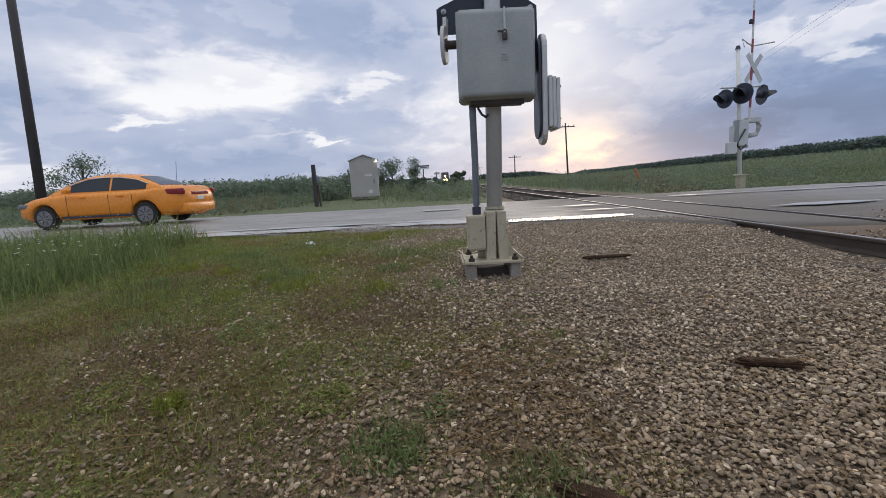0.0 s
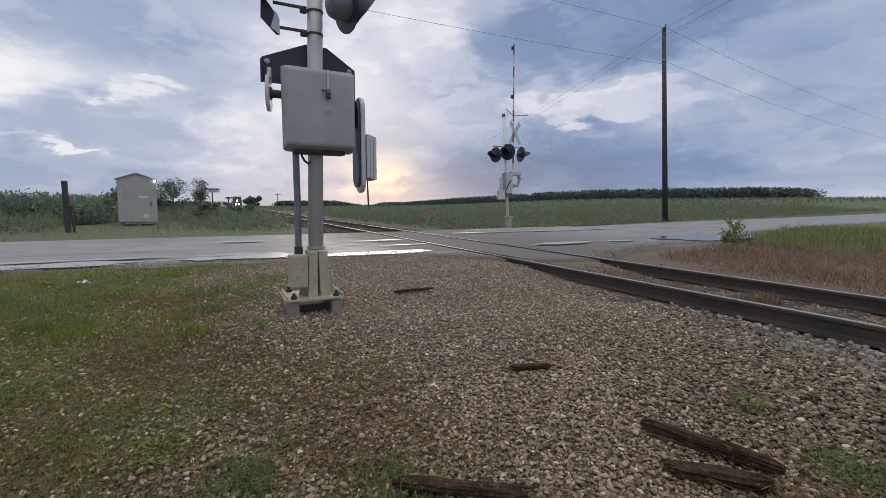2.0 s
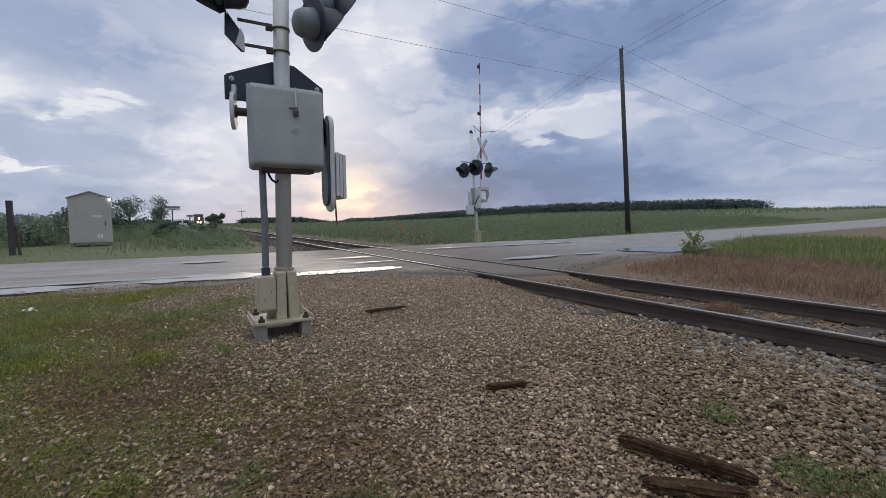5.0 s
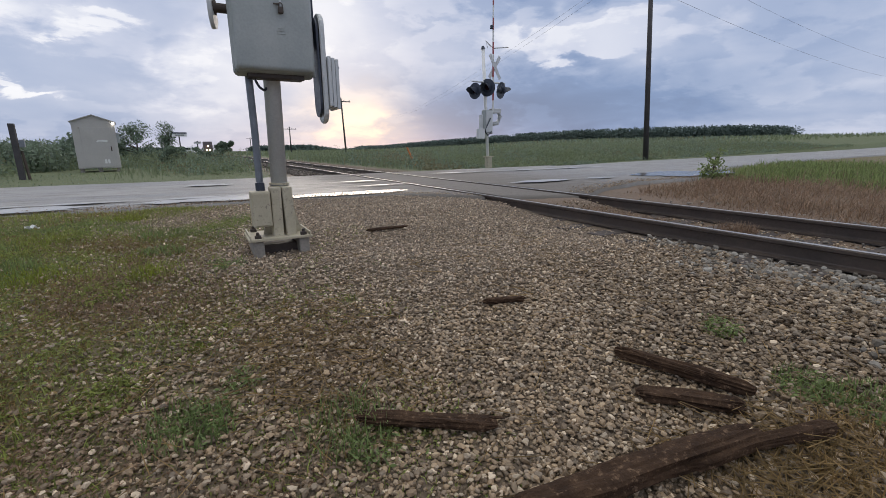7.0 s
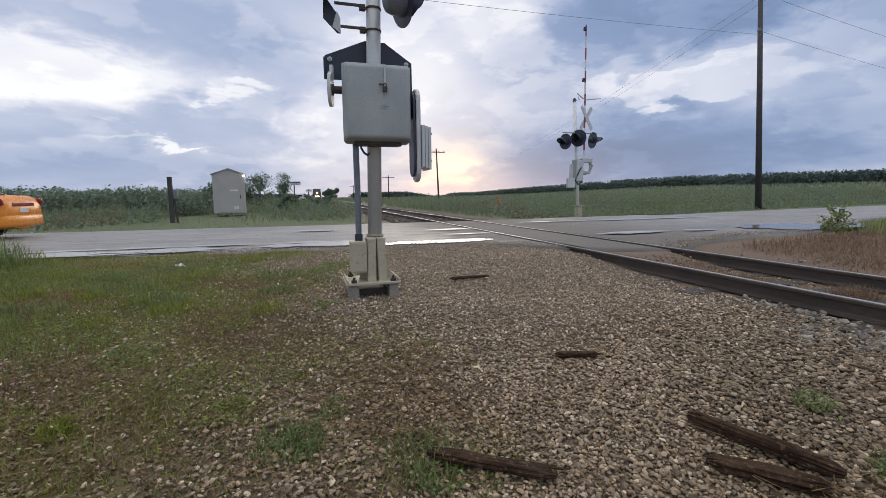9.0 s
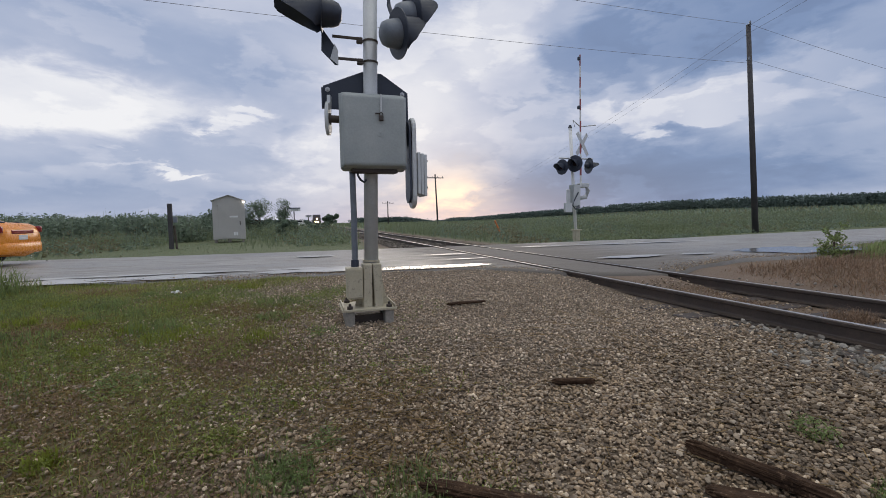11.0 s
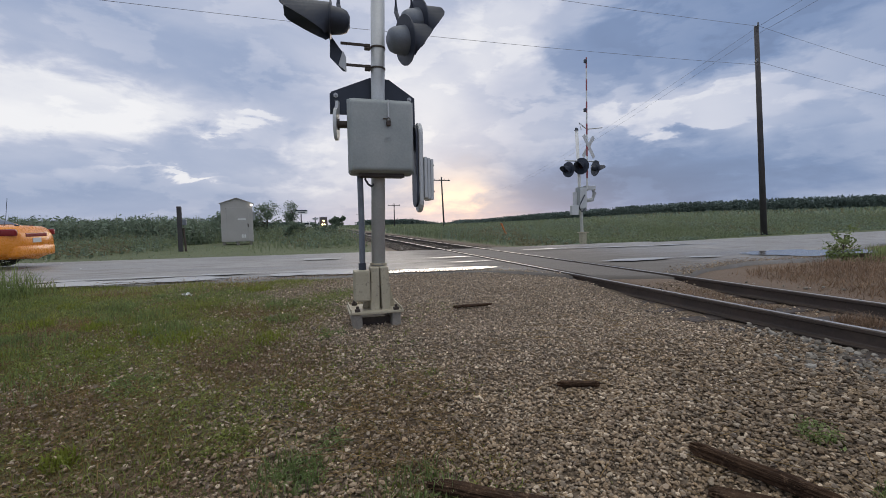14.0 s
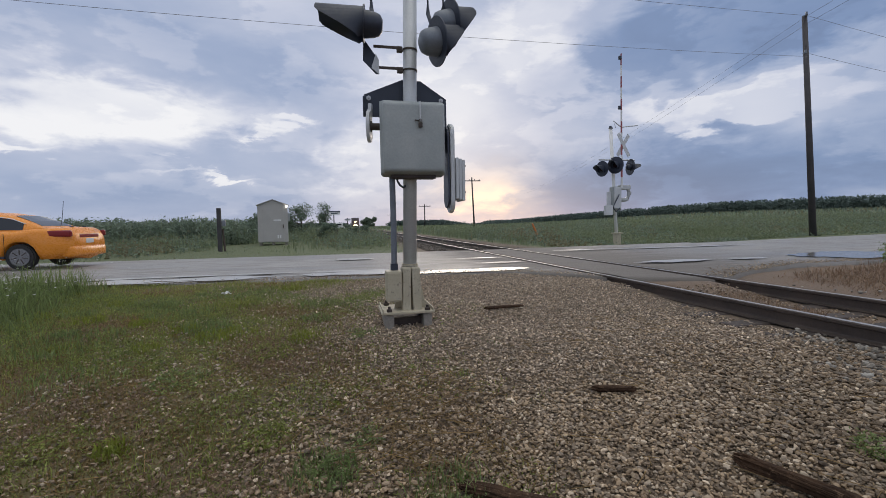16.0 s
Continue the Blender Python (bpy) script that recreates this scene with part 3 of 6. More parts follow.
for y in ys:
    o = new("tie", tie_me)
    o.parent = track
    o.matrix_basis = pose(GAUGE_MID + random.uniform(-0.05, 0.05), y, -0.253 + random.uniform(-0.006, 0.006), 0, 0, random.uniform(-1, 1))

# ---- near crossing signal ----
LEAN_M = pose(-0.135, 4.72, 0, 0, 1.2, 0)


def ring(bm, cx, cy, z, r, h, m):
    bmesh.ops.create_cone(bm, cap_ends=True, segments=28, radius1=r, radius2=r, depth=h, matrix=m @ Matrix.Translation((cx, cy, z)))


def flasher(parent, at, facing, label, size=0.30, wide=0.142, reach0=0.30, bulge=1.0, back=None):
    """A lamp unit: background disc, bell-shaped back, visor, lens, bracket. It faces along its own +y."""
    d = Vector(facing).normalized()
    m = Matrix.Translation(at) @ d.to_track_quat("Y", "Z").to_matrix().to_4x4()
    bm = B()
    bmesh.ops.create_cone(bm, cap_ends=True, segments=40, radius1=size, radius2=size, depth=0.012, matrix=m @ pose(0, 0, 0, 90))
    unit = part("background_disc", bm, M_BLACK, parent, label)
    bm = B()
    prof = ((0.0, -0.20), (0.06, -0.198), (0.105, -0.17), (0.125, -0.12), (0.135, -0.05), (0.14, -0.006))
    rows = [[bm.verts.new(m @ Vector((r * bulge * math.cos(k * math.tau / 28), y, r * bulge * math.sin(k * math.tau / 28)))) for k in range(28)] for r, y in prof[1:]]
    tip = bm.verts.new(m @ Vector((0, -0.2, 0)))
    for k in range(28):
        bm.faces.new((tip, rows[0][k], rows[0][(k + 1) % 28]))
        for a, b in zip(rows, rows[1:]):
            bm.faces.new((a[k], b[k], b[(k + 1) % 28], a[(k + 1) % 28]))
    bmesh.ops.recalc_face_normals(bm, faces=bm.faces)
    part("lamp_back", bm, back or M_DARKBACK, unit, "dark rounded lamp back", True)
    bm = B()
    bmesh.ops.create_cone(bm, cap_ends=True, segments=28, radius1=0.108, radius2=0.108, depth=0.02, matrix=m @ pose(0, 0.016, 0, 90))
    part("lens", bm, M_LENS, unit, "dark red lens")
    bm = B()
    n = 24
    inner, outer = [], []
    for k in range(n + 1):
        a = radians(-60 + 300 * k / n)
        reach = 0.05 + reach0 * min(1.0, max(0.0, (math.sin(a) + 0.8) / 1.15))
        for lst, r in ((inner, wide - 0.004), (outer, wide + 0.004)):
            lst.append((bm.verts.new(m @ Vector((r * math.cos(a), 0.006, r * math.sin(a)))), bm.verts.new(m @ Vector((r * 1.05 * math.cos(a), reach, r * 1.05 * math.sin(a) - 0.02)))))
    for k in range(n):
        for lst in (inner, outer):
            bm.faces.new((lst[k][0], lst[k + 1][0], lst[k + 1][1], lst[k][1]))
        bm.faces.new((inner[k][1], inner[k + 1][1], outer[k + 1][1], outer[k][1]))
    part("visor", bm, M_BLACK, unit, "dull black visor", True)
    return unit


def near_signal():
    s = thing("crossing_signal", "grey railroad crossing signal mast with gate mechanism box and flashers", "crossing signal")
    bm = B()
    ring(bm, 0, 0, 2.35, 0.079, 3.75, LEAN_M)
    mast = part("mast", bm, M_GALV, s, "weathered aluminium pipe mast", True)
    bm = B()
    for z in (0.50, 0.53):
        ring(bm, 0, 0, z, 0.098, 0.022, LEAN_M)
    part("collar", bm, M_CAST, mast)
    # mechanism box: body, bulging lid, hasp, padlock, legend bars
    bm = B()
    box(bm, -0.09, 4.535, 1.95, 0.715, 0.20, 0.80, 0.055, segs=4)
    for v in bm.verts:
        if v.co.z < 1.65 and v.co.y > 4.55:
            v.co.z -= 0.02
    body = part("mechanism_box", bm, M_BOX, s, "rounded grey painted steel box", True)
    bm = B()
    box(bm, -0.09, 4.445, 1.945, 0.70, 0.10, 0.775, 0.045, segs=4)
    for v in bm.verts:
        k = (4.50 - v.co.y) / 0.10
        v.co.x = -0.09 + (v.co.x + 0.09) * (1 - 0.045 * k)
        v.co.z = 1.95 + (v.co.z - 1.95) * (1 - 0.03 * k)
    lid = part("lid", bm, M_BOX, body, "grey lid with soft bulging edges", True)
    bm = B()
    box(bm, -0.09, 4.508, 1.945, 0.728, 0.018, 0.80, 0.006, segs=1)
    part("lid_flange", bm, M_BOX, body)
    bm = B()
    box(bm, -0.022, 4.386, 2.22, 0.018, 0.012, 0.22, 0.004)
    part("hasp", bm, M_GALV, body, "thin steel hasp bar")
    bm = B()
    box(bm, -0.024, 4.372, 2.075, 0.046, 0.028, 0.055, 0.009)
    tube(bm, [(-0.04, 4.372, 2.10), (-0.04, 4.372, 2.125), (-0.024, 4.372, 2.138), (-0.008, 4.372, 2.125), (-0.008, 4.372, 2.10)], 0.005, 8)
    box(bm, -0.06, 4.38, 2.125, 0.05, 0.012, 0.012, 0.003)
    part("padlock", bm, M_STEEL, body, "small rusty padlock")
    bm = B()
    for k, w in enumerate((0.05, 0.085, 0.07)):
        box(bm, -0.03, 4.3925, 1.93 - 0.022 * k, w, 0.004, 0.007)
    part("embossed_legend", bm, M_BOX, body, "unreadable embossed lines")
    # The shade on the underside is put into this dark added block.
    bm = B()
    box(bm, -0.09, 4.56, 1.535, 0.50, 0.16, 0.05, 0.012)
    box(bm, 0.10, 4.5, 1.52, 0.12, 0.06, 0.025, 0.005)
    part("shaded_underside", bm, M_STEEL, body, "dark block carrying the shade under the box")
    # dark bracket plate behind the mast
    bm = B()
    slab(bm, ((-0.615, 2.25), (-0.60, 2.50), (-0.16, 2.685), (0.06, 2.68), (0.365, 2.48), (0.37, 1.95), (0.30, 1.85), (-0.30, 1.85), (-0.42, 2.25)), 0.014, Matrix.Translation((0, 4.815, 0)))
    br = part("bracket_plate", bm, M_BLACK, s, "dark sheet steel bracket behind the mast")
    bm = B()
    box(bm, -0.61, 4.79, 2.36, 0.016, 0.07, 0.22, 0.004)
    part("bracket_flange", bm, M_BLACK, br)
    for x, z in ((-0.55, 2.46), (-0.55, 2.31), (0.30, 2.46)):
        bm = B()
        rod(bm, (x, 4.80, z), (x, 4.812, z), 0.028, n=6)
        rod(bm, (x, 4.775, z), (x, 4.80, z), 0.013, n=6)
        part("bolt", bm, M_ZINC, br, "zinc-plated bolt")
    # crank arm on the shaft
    bm = B()
    out = []
    for k in range(19):
        a = radians(70 + 220 * k / 18)
        out.append((0.10 * math.cos(a) + 0.0, 2.09 + 0.175 * math.sin(a)))
    out += [(0.10, 1.99), (0.06, 2.09), (0.10, 2.22), (0.13, 2.36), (0.05, 2.36)]
    slab(bm, out, 0.035, Matrix.Translation((-0.545, 4.60, 0)) @ pose(0, 0, 0, 0, 0, 75))
    crank = part("crank_arm", bm, M_GALV, s, "cast crank arm on the drive shaft")
    bm = B()
    rod(bm, (-0.53, 4.60, 2.09), (-0.44, 4.60, 2.09), 0.04)
    rod(bm, (-0.58, 4.60, 2.09), (-0.53, 4.60, 2.09), 0.06, n=20)
    part("shaft", bm, M_STEEL, crank, "dark drive shaft")
    for z in (1.97, 2.03, 2.16, 2.24):
        bm = B()
        rod(bm, (-0.585, 4.61, z), (-0.55, 4.61, z), 0.016, n=6)
        part("bolt", bm, M_STEEL, crank)
    # counterweight side
    def capsule(y0, y1, z0, z1, n=9):
        r = (y1 - y0) / 2
        c = (y0 + y1) / 2
        return [(c + r * math.cos(a), z1 - r + r * math.sin(a)) for a in np.linspace(0, math.pi, n)] + [(c - r * math.cos(a), z0 + r - r * math.sin(a)) for a in np.linspace(0, math.pi, n)]
    quarter = pose(0, 0, 0, 0, 0, 90)
    bm = B()
    slab(bm, capsule(4.46, 4.70, 1.18, 2.10), 0.02, Matrix.Translation((0.315, 0, 0)) @ quarter)
    cw = part("counterweight_arm", bm, M_BLACK, s, "dark inner counterweight arm")
    bm = B()
    slab(bm, capsule(4.45, 4.72, 1.12, 2.14), 0.048, Matrix.Translation((0.375, 0, 0)) @ quarter)
    bmesh.ops.bevel(bm, geom=[e for e in bm.edges if abs(e.verts[0].co.x - e.verts[1].co.x) < 1e-4], offset=0.008, segments=2, affect="EDGES")
    part("arm_cover", bm, M_GALV, cw, "grey rounded arm cover")
    for k in range(3):
        bm = B()
        box(bm, 0.398 + 0.036 * k, 4.58, 1.51 - 0.012 * k, 0.034, 0.30, 0.46, 0.008)
        part("weight", bm, M_GALV, cw, "grey counterweight slab")
    for z in (1.66, 1.36):
        bm = B()
        rod(bm, (0.37, 4.56, z), (0.525, 4.56, z), 0.011, n=10)
        rod(bm, (0.486, 4.56, z), (0.505, 4.56, z), 0.024, n=6)
        part("bolt", bm, M_STEEL, cw)
    # conduit and cable
    bm = B()
    tube(bm, [(-0.315, 4.66, 0.50), (-0.315, 4.66, 0.56), (-0.312, 4.65, 1.0), (-0.318, 4.63, 1.4), (-0.322, 4.60, 1.58)], 0.034, 14)
    cond = part("conduit", bm, M_LAMPBACK, s, "blue-grey flexible conduit", True)
    bm = B()
    rod(bm, (-0.315, 4.66, 0.45), (-0.315, 4.66, 0.55), 0.044)
    part("conduit_nut", bm, M_BLACK, cond)
    bm = B()
    tube(bm, [(-0.27, 4.58, 1.56), (-0.265, 4.58, 1.49), (-0.235, 4.59, 1.44), (-0.19, 4.64, 1.42), (-0.16, 4.68, 1.45)], 0.012, 8)
    part("cable", bm, M_BLACK, s, "short black cable", True)
    # pedestal
    bm = B()
    box(bm, -0.335, 4.60, 0.30, 0.175, 0.20, 0.345, 0.014)
    jb = part("junction_box", bm, M_CAST, s, "tan-grey cast junction box on the pedestal")
    bm = B()
    box(bm, -0.335, 4.497, 0.30, 0.15, 0.012, 0.31, 0.004)
    part("cover", bm, M_CAST, jb)
    for side in (-1, 1):
        bm = B()
        box(bm, -0.135 + side * 0.052, 4.64, 0.255, 0.098, 0.22, 0.50, 0.014)
        for v in bm.verts:
            v.co.x += side * 0.03 * max(0, 0.35 - v.co.z)
            v.co.y += (v.co.y - 4.68) * 0.25 * max(0, 0.4 - v.co.z)
        part("pedestal_half", bm, M_CAST, s, "tan-grey split pedestal casting")
    for x in (-0.03, -0.24):
        bm = B()
        slab(bm, ((0, 0.02), (0.085, 0.02), (0.0, 0.40)), 0.02, Matrix.Translation((x, 4.68, 0)) @ (pose(0, 0, 0) if x > -0.1 else Matrix.Diagonal((-1, 1, 1, 1))))
        part("gusset", bm, M_CAST, s)
    bm = B()
    box(bm, -0.19, 4.68, 0.012, 0.60, 0.52, 0.026, 0.006)
    bp = part("base_plate", bm, M_CAST, s, "weathered base plate")
    for x in (-0.47, 0.09):
        bm = B()
        box(bm, x, 4.68, 0.035, 0.014, 0.52, 0.05, 0.004, m=Matrix())
        part("plate_lip", bm, M_CAST, bp)
    for x in (-0.40, 0.03):
        for y in (4.47, 4.89):
            bm = B()
            rod(bm, (x, y, -0.12), (x, y, 0.085), 0.016, n=10)
            rod(bm, (x, y, 0.025), (x, y, 0.055), 0.034, n=6)
            part("anchor_bolt", bm, M_TIE, bp, "rusty anchor bolt")
    for x in (-0.40, 0.03):
        bm = B()
        box(bm, x, 4.68, -0.10, 0.10, 0.46, 0.19, 0.012)
        part("footing", bm, M_CONCRETE, s, "weathered concrete footing")
    # Dark block added so that the gap under the plate looks shaded.
    bm = B()
    box(bm, -0.185, 4.74, -0.14, 0.36, 0.3, 0.14, 0.01)
    part("shaded_gap", bm, M_STEEL, s, "dark block in the shaded gap under the plate")
    # flashers and small tilted sign plate
    bm = B()
    rod(bm, (-0.60, 4.63, 3.66), (0.52, 4.73, 3.70), 0.028)
    arm = part("crossarm", bm, M_GALV, s, "pipe arm for the flashers", True)
    for x in (-0.50, 0.14, 0.32):
        bm = B()
        tube(bm, [(x, 4.68, 3.68), (x, 4.68, 3.40), (x + 0.02, 4.58, 3.24)], 0.024, 10)
        part("lamp_hanger", bm, M_BLACK, arm)
    flasher(s, (-0.60, 4.45, 3.13), (-1.0, 0.10, 0.06), "black disc of a flasher turned along the road", 0.19, 0.165, 0.44)
    # Right pair: the light on the lamp backs is put into a greyer colour.
    flasher(s, (0.20, 4.50, 3.02), (0.97, 0.22, 0.16), "black disc of a flasher turned away", 0.26, 0.18, 0.22, 1.12, M_LAMPBACK)
    flasher(s, (0.38, 4.62, 3.28), (0.97, 0.22, 0.16), "black disc of a flasher turned away", 0.26, 0.18, 0.22, 1.12, M_LAMPBACK)
    bm = B()
    slab(bm, ((-0.60, 3.06), (-0.44, 2.84), (-0.44, 2.68), (-0.47, 2.68), (-0.61, 2.82)), 0.008, Matrix.Translation((0, 4.64, 0)))
    pl = part("tilted_plate", bm, M_BLACK, s, "small dark plate held off the mast")
    bm = B()
    slab(bm, ((-0.47, 2.90), (-0.435, 2.83), (-0.435, 2.675), (-0.52, 2.74)), 0.006, Matrix.Translation((0, 4.628, 0)))
    part("plate_face", bm, M_GALV, pl, "bare metal corner of the plate")
    for z in (2.99, 2.76):
        bm = B()
        box(bm, -0.33, 4.66, z, 0.32, 0.012, 0.03, 0.002)
        part("plate_arm", bm, M_STEEL, pl, "flat steel arm")
        bm = B()
        box(bm, -0.195, 4.69, z - 0.008, 0.065, 0.06, 0.06, 0.01)
        ring(bm, 0, 0, z, 0.086, 0.02, LEAN_M)
        rod(bm, (-0.23, 4.66, z - 0.03), (-0.16, 4.66, z - 0.03), 0.012, n=6)
        part("clamp", bm, M_STEEL, pl, "pipe clamp")
    return s


near_signal()


# ---- far crossing signal ----
def far_signal():
    X, Y = 11.33, 17.8
    g = float(height(X, Y))
    s = thing("crossing_signal", "white crossing signal with raised gate and crossbuck beyond the road", "crossing signal")
    bm = B()
    rod(bm, (X, Y, g), (X - 0.35, Y, 5.2), 0.075)
    mast = part("mast", bm, M_WHITE, s, "white pipe mast", True)
    bm = B()
    rod(bm, (X - 0.35, Y, 5.2), (X - 0.36, Y, 5.32), 0.1, 0.05)
    part("mast_cap", bm, M_BLACK, mast)
    bm = B()
    box(bm, X, Y, g + 0.28, 0.26, 0.26, 0.56, 0.03)
    part("pedestal", bm, M_CAST, s, "tan-grey pedestal casting")
    bm = B()
    box(bm, X, Y, g + 0.56, 0.40, 0.36, 0.05, 0.01)
    part("base_plate", bm, M_CAST, s)
    bm = B()
    box(bm, X - 0.13, Y - 0.05, 2.05, 0.42, 0.34, 1.05, 0.05)
    mb = part("mechanism_box", bm, M_BOX, s, "grey gate mechanism box")
    bm = B()
    box(bm, X - 0.13, Y - 0.24, 2.05, 0.36, 0.04, 0.95, 0.02)
    part("lid", bm, M_GALV, mb)
    bm = B()
    box(bm, X - 0.50, Y - 0.10, 1.85, 0.20, 0.06, 1.0, 0.03)
    cw = part("counterweight_arm", bm, M_GALV, s, "grey counterweight arm")
    for k in range(3):
        bm = B()
        box(bm, X - 0.63, Y - 0.22 - 0.06 * k, 1.50, 0.36, 0.05, 0.44, 0.02)
        part("weight", bm, M_GALV, cw, "grey counterweight slab")
    bm = B()
    tube(bm, [(X - 0.05, Y - 0.3, 1.6), (X - 0.25, Y - 0.3, 1.42), (X - 0.40, Y - 0.3, 1.6), (X - 0.30, Y - 0.3, 1.85), (X - 0.1, Y - 0.3, 2.2)], 0.03, 8)
    part("cable_loop", bm, M_BLACK, s, "dark cable loop", True)
    bm = B()
    tube(bm, [(X + 0.1, Y, 2.5), (X + 0.5, Y, 2.55), (X + 0.62, Y, 2.3), (X + 0.5, Y, 2.0), (X + 0.15, Y, 1.95)], 0.1, 12)
    part("gate_bracket", bm, M_GALV, s, "curved grey bracket", True)
    bm = B()
    box(bm, X + 0.35, Y, 2.55, 0.55, 0.25, 0.2, 0.03)
    part("arm_adapter", bm, M_GALV, s)
    # raised gate arm with red and white bands
    arm = None
    for k in range(12):
        z0, z1 = 2.5 + 0.5 * k, 3.0 + 0.5 * k
        bm = B()
        box(bm, X + 0.12 - 0.006 * k, Y - 0.16, (z0 + z1) / 2, 0.085 - 0.003 * k, 0.03, z1 - z0 - 0.003)
        o = part("gate_arm_band", bm, M_RED if k % 2 else M_WHITE, s if arm is None else arm, "red band of the raised gate arm" if k % 2 else "white band of the raised gate arm")
        arm = arm or o
    for z in (8.3, 6.1, 3.6):
        bm = B()
        box(bm, X - 0.03, Y - 0.2, z, 0.12, 0.12, 0.16, 0.03)
        part("arm_lamp", bm, M_BLACK, s, "small dark lamp on the gate arm")
    # crossbuck
    for sgn in (1, -1):
        bm = B()
        box(bm, 0, 0, 0, 1.25, 0.012, 0.2, 0.004, m=Matrix.Translation((X + 0.22, Y - 0.12 - 0.02 * sgn, 4.45)) @ pose(0, 0, 0, 0, 52 * sgn, 18))
        part("crossbuck_blade", bm, M_GALV, s, "grey back of a crossbuck blade")
    bm = B()
    tube(bm, [(X - 0.1, Y, 5.25), (X - 0.2, Y, 5.55), (X, Y, 5.4), (X + 0.2, Y, 5.28), (X + 0.9, Y - 0.2, 5.34)], 0.025, 8)
    part("antenna_bar", bm, M_GALV, s, "thin bent bar")
    bm = B()
    rod(bm, (X - 1.0, Y - 0.1, 3.78), (X + 0.8, Y - 0.1, 3.78), 0.035)
    part("crossarm", bm, M_GALV, s)
    flasher(s, (X - 0.90, Y - 0.2, 3.36), (-0.95, -0.30, -0.05), "black flasher disc with visor", 0.35, 0.17, 0.36)
    flasher(s, (X - 0.28, Y - 0.28, 3.52), (-0.85, -0.50, -0.02), "black flasher disc with visor", 0.38, 0.18, 0.36)
    flasher(s, (X + 0.52, Y - 0.2, 3.45), (1.0, -0.05, -0.03), "black flasher disc with visor", 0.37, 0.17, 0.40)
    bm = B()
    box(bm, X + 0.05, Y - 0.1, 2.05, 0.16, 0.06, 1.1, 0.01)
    part("drive_link", bm, M_STEEL, s)


far_signal()

# ---- signal hut, post, signs beyond the road ----


def hut():
    X0, X1, Y0, Y1 = -6.10, -4.38, 28.0, 30.2
    g = float(height(-5.2, 28))
    h = thing("signal_hut", "beige metal trackside signal hut with a low gable", "hut")
    bm = B()
    w, zb, ze, zr = X1 - X0, 0.10, 2.37, 2.67
    slab(bm, ((0, zb), (w, zb), (w, ze), (w / 2, zr), (0, ze)), Y1 - Y0, Matrix.Translation((X0, Y0, 0)))
    body = part("wall", bm, M_HUT, h, "beige sheet metal wall")
    for sgn in (-1, 1):
        bm = B()
        slab(bm, ((0, zr + 0.03), (sgn * (w / 2 + 0.07), ze - 0.01), (sgn * (w / 2 + 0.07), ze - 0.05), (0, zr - 0.01)), Y1 - Y0 + 0.16, Matrix.Translation((X0 + w / 2, Y0 - 0.08, 0)))
        part("roof_half", bm, M_HUTROOF, h, "folded roof sheet")
    bm = B()
    box(bm, X0 + w * 0.52, Y0 - 0.012, 1.12, 1.20, 0.022, 1.95, 0.006)
    door = part("door", bm, M_HUT, h, "closed beige door")
    bm = B()
    box(bm, X0 + w * 0.84, Y0 - 0.04, 1.05, 0.05, 0.05, 0.22, 0.01)
    part("handle", bm, M_STEEL, door)
    bm = B()
    box(bm, X0 + w * 0.42, Y0 - 0.012, 2.05, 0.95, 0.02, 0.055, 0.004)
    part("vent", bm, M_CONCRETE, h, "long brownish vent strip")
    for x, z, a, b in ((0.65, 1.42, 0.42, 0.10), (0.60, 1.41, 0.3, 0.03)):
        bm = B()
        box(bm, X0 + w * x, Y0 - 0.03, z, a, 0.006, b)
        part("notice", bm, M_WHITE, h, "faded notice with unreadable lines")
    for x in (0.66, 0.735):
        bm = B()
        box(bm, X0 + w * x, Y0 - 0.03, 0.42, 0.09, 0.006, 0.20)
        part("sticker", bm, M_WHITE, h, "small white label")
    bm = B()
    box(bm, X1 - 0.05, Y0 - 0.08, 2.27, 0.11, 0.09, 0.09, 0.02)
    part("security_light", bm, M_SECURITY, h, "small lit lamp under the eave")
    bm = B()
    box(bm, X1 + 0.07, Y0 + 0.5, 1.6, 0.14, 0.3, 0.5, 0.02)
    part("meter_box", bm, M_BOX, h)
    for x in (X0 + 0.12, (X0 + X1) / 2, X1 - 0.12):
        bm = B()
        box(bm, x, Y0 + 0.3, 0.0, 0.16, 0.4, 0.26, 0.01)
        part("foot", bm, M_CONCRETE, h)
    h.matrix_basis = Matrix.Translation((X0, Y0, 0)) @ pose(0, 0, 0, 0, 0, 7.0) @ Matrix.Translation((-X0, -Y0, 0))


hut()


def phone_post():
    x, y = -6.68, 22.0
    g = float(height(x, y))
    p = thing("wooden_post", "dark square timber post with a small box", "post")
    bm = B()
    box(bm, x, y, g + 0.98, 0.17, 0.17, 2.1, 0.012)
    part("timber", bm, M_POLE, p)
    bm = B()
    box(bm, x + 0.20, y - 0.02, 1.22, 0.16, 0.16, 0.28, 0.03)
    part("small_box", bm, M_LAMPBACK, p, "grey box strapped to the post")
    bm = B()
    rod(bm, (x + 0.20, y + 0.05, -0.2), (x + 0.13, y + 0.05, 0.95), 0.05, 0.04)
    part("stub", bm, M_TRUNK, p, "short brown stub beside the post")


phone_post()


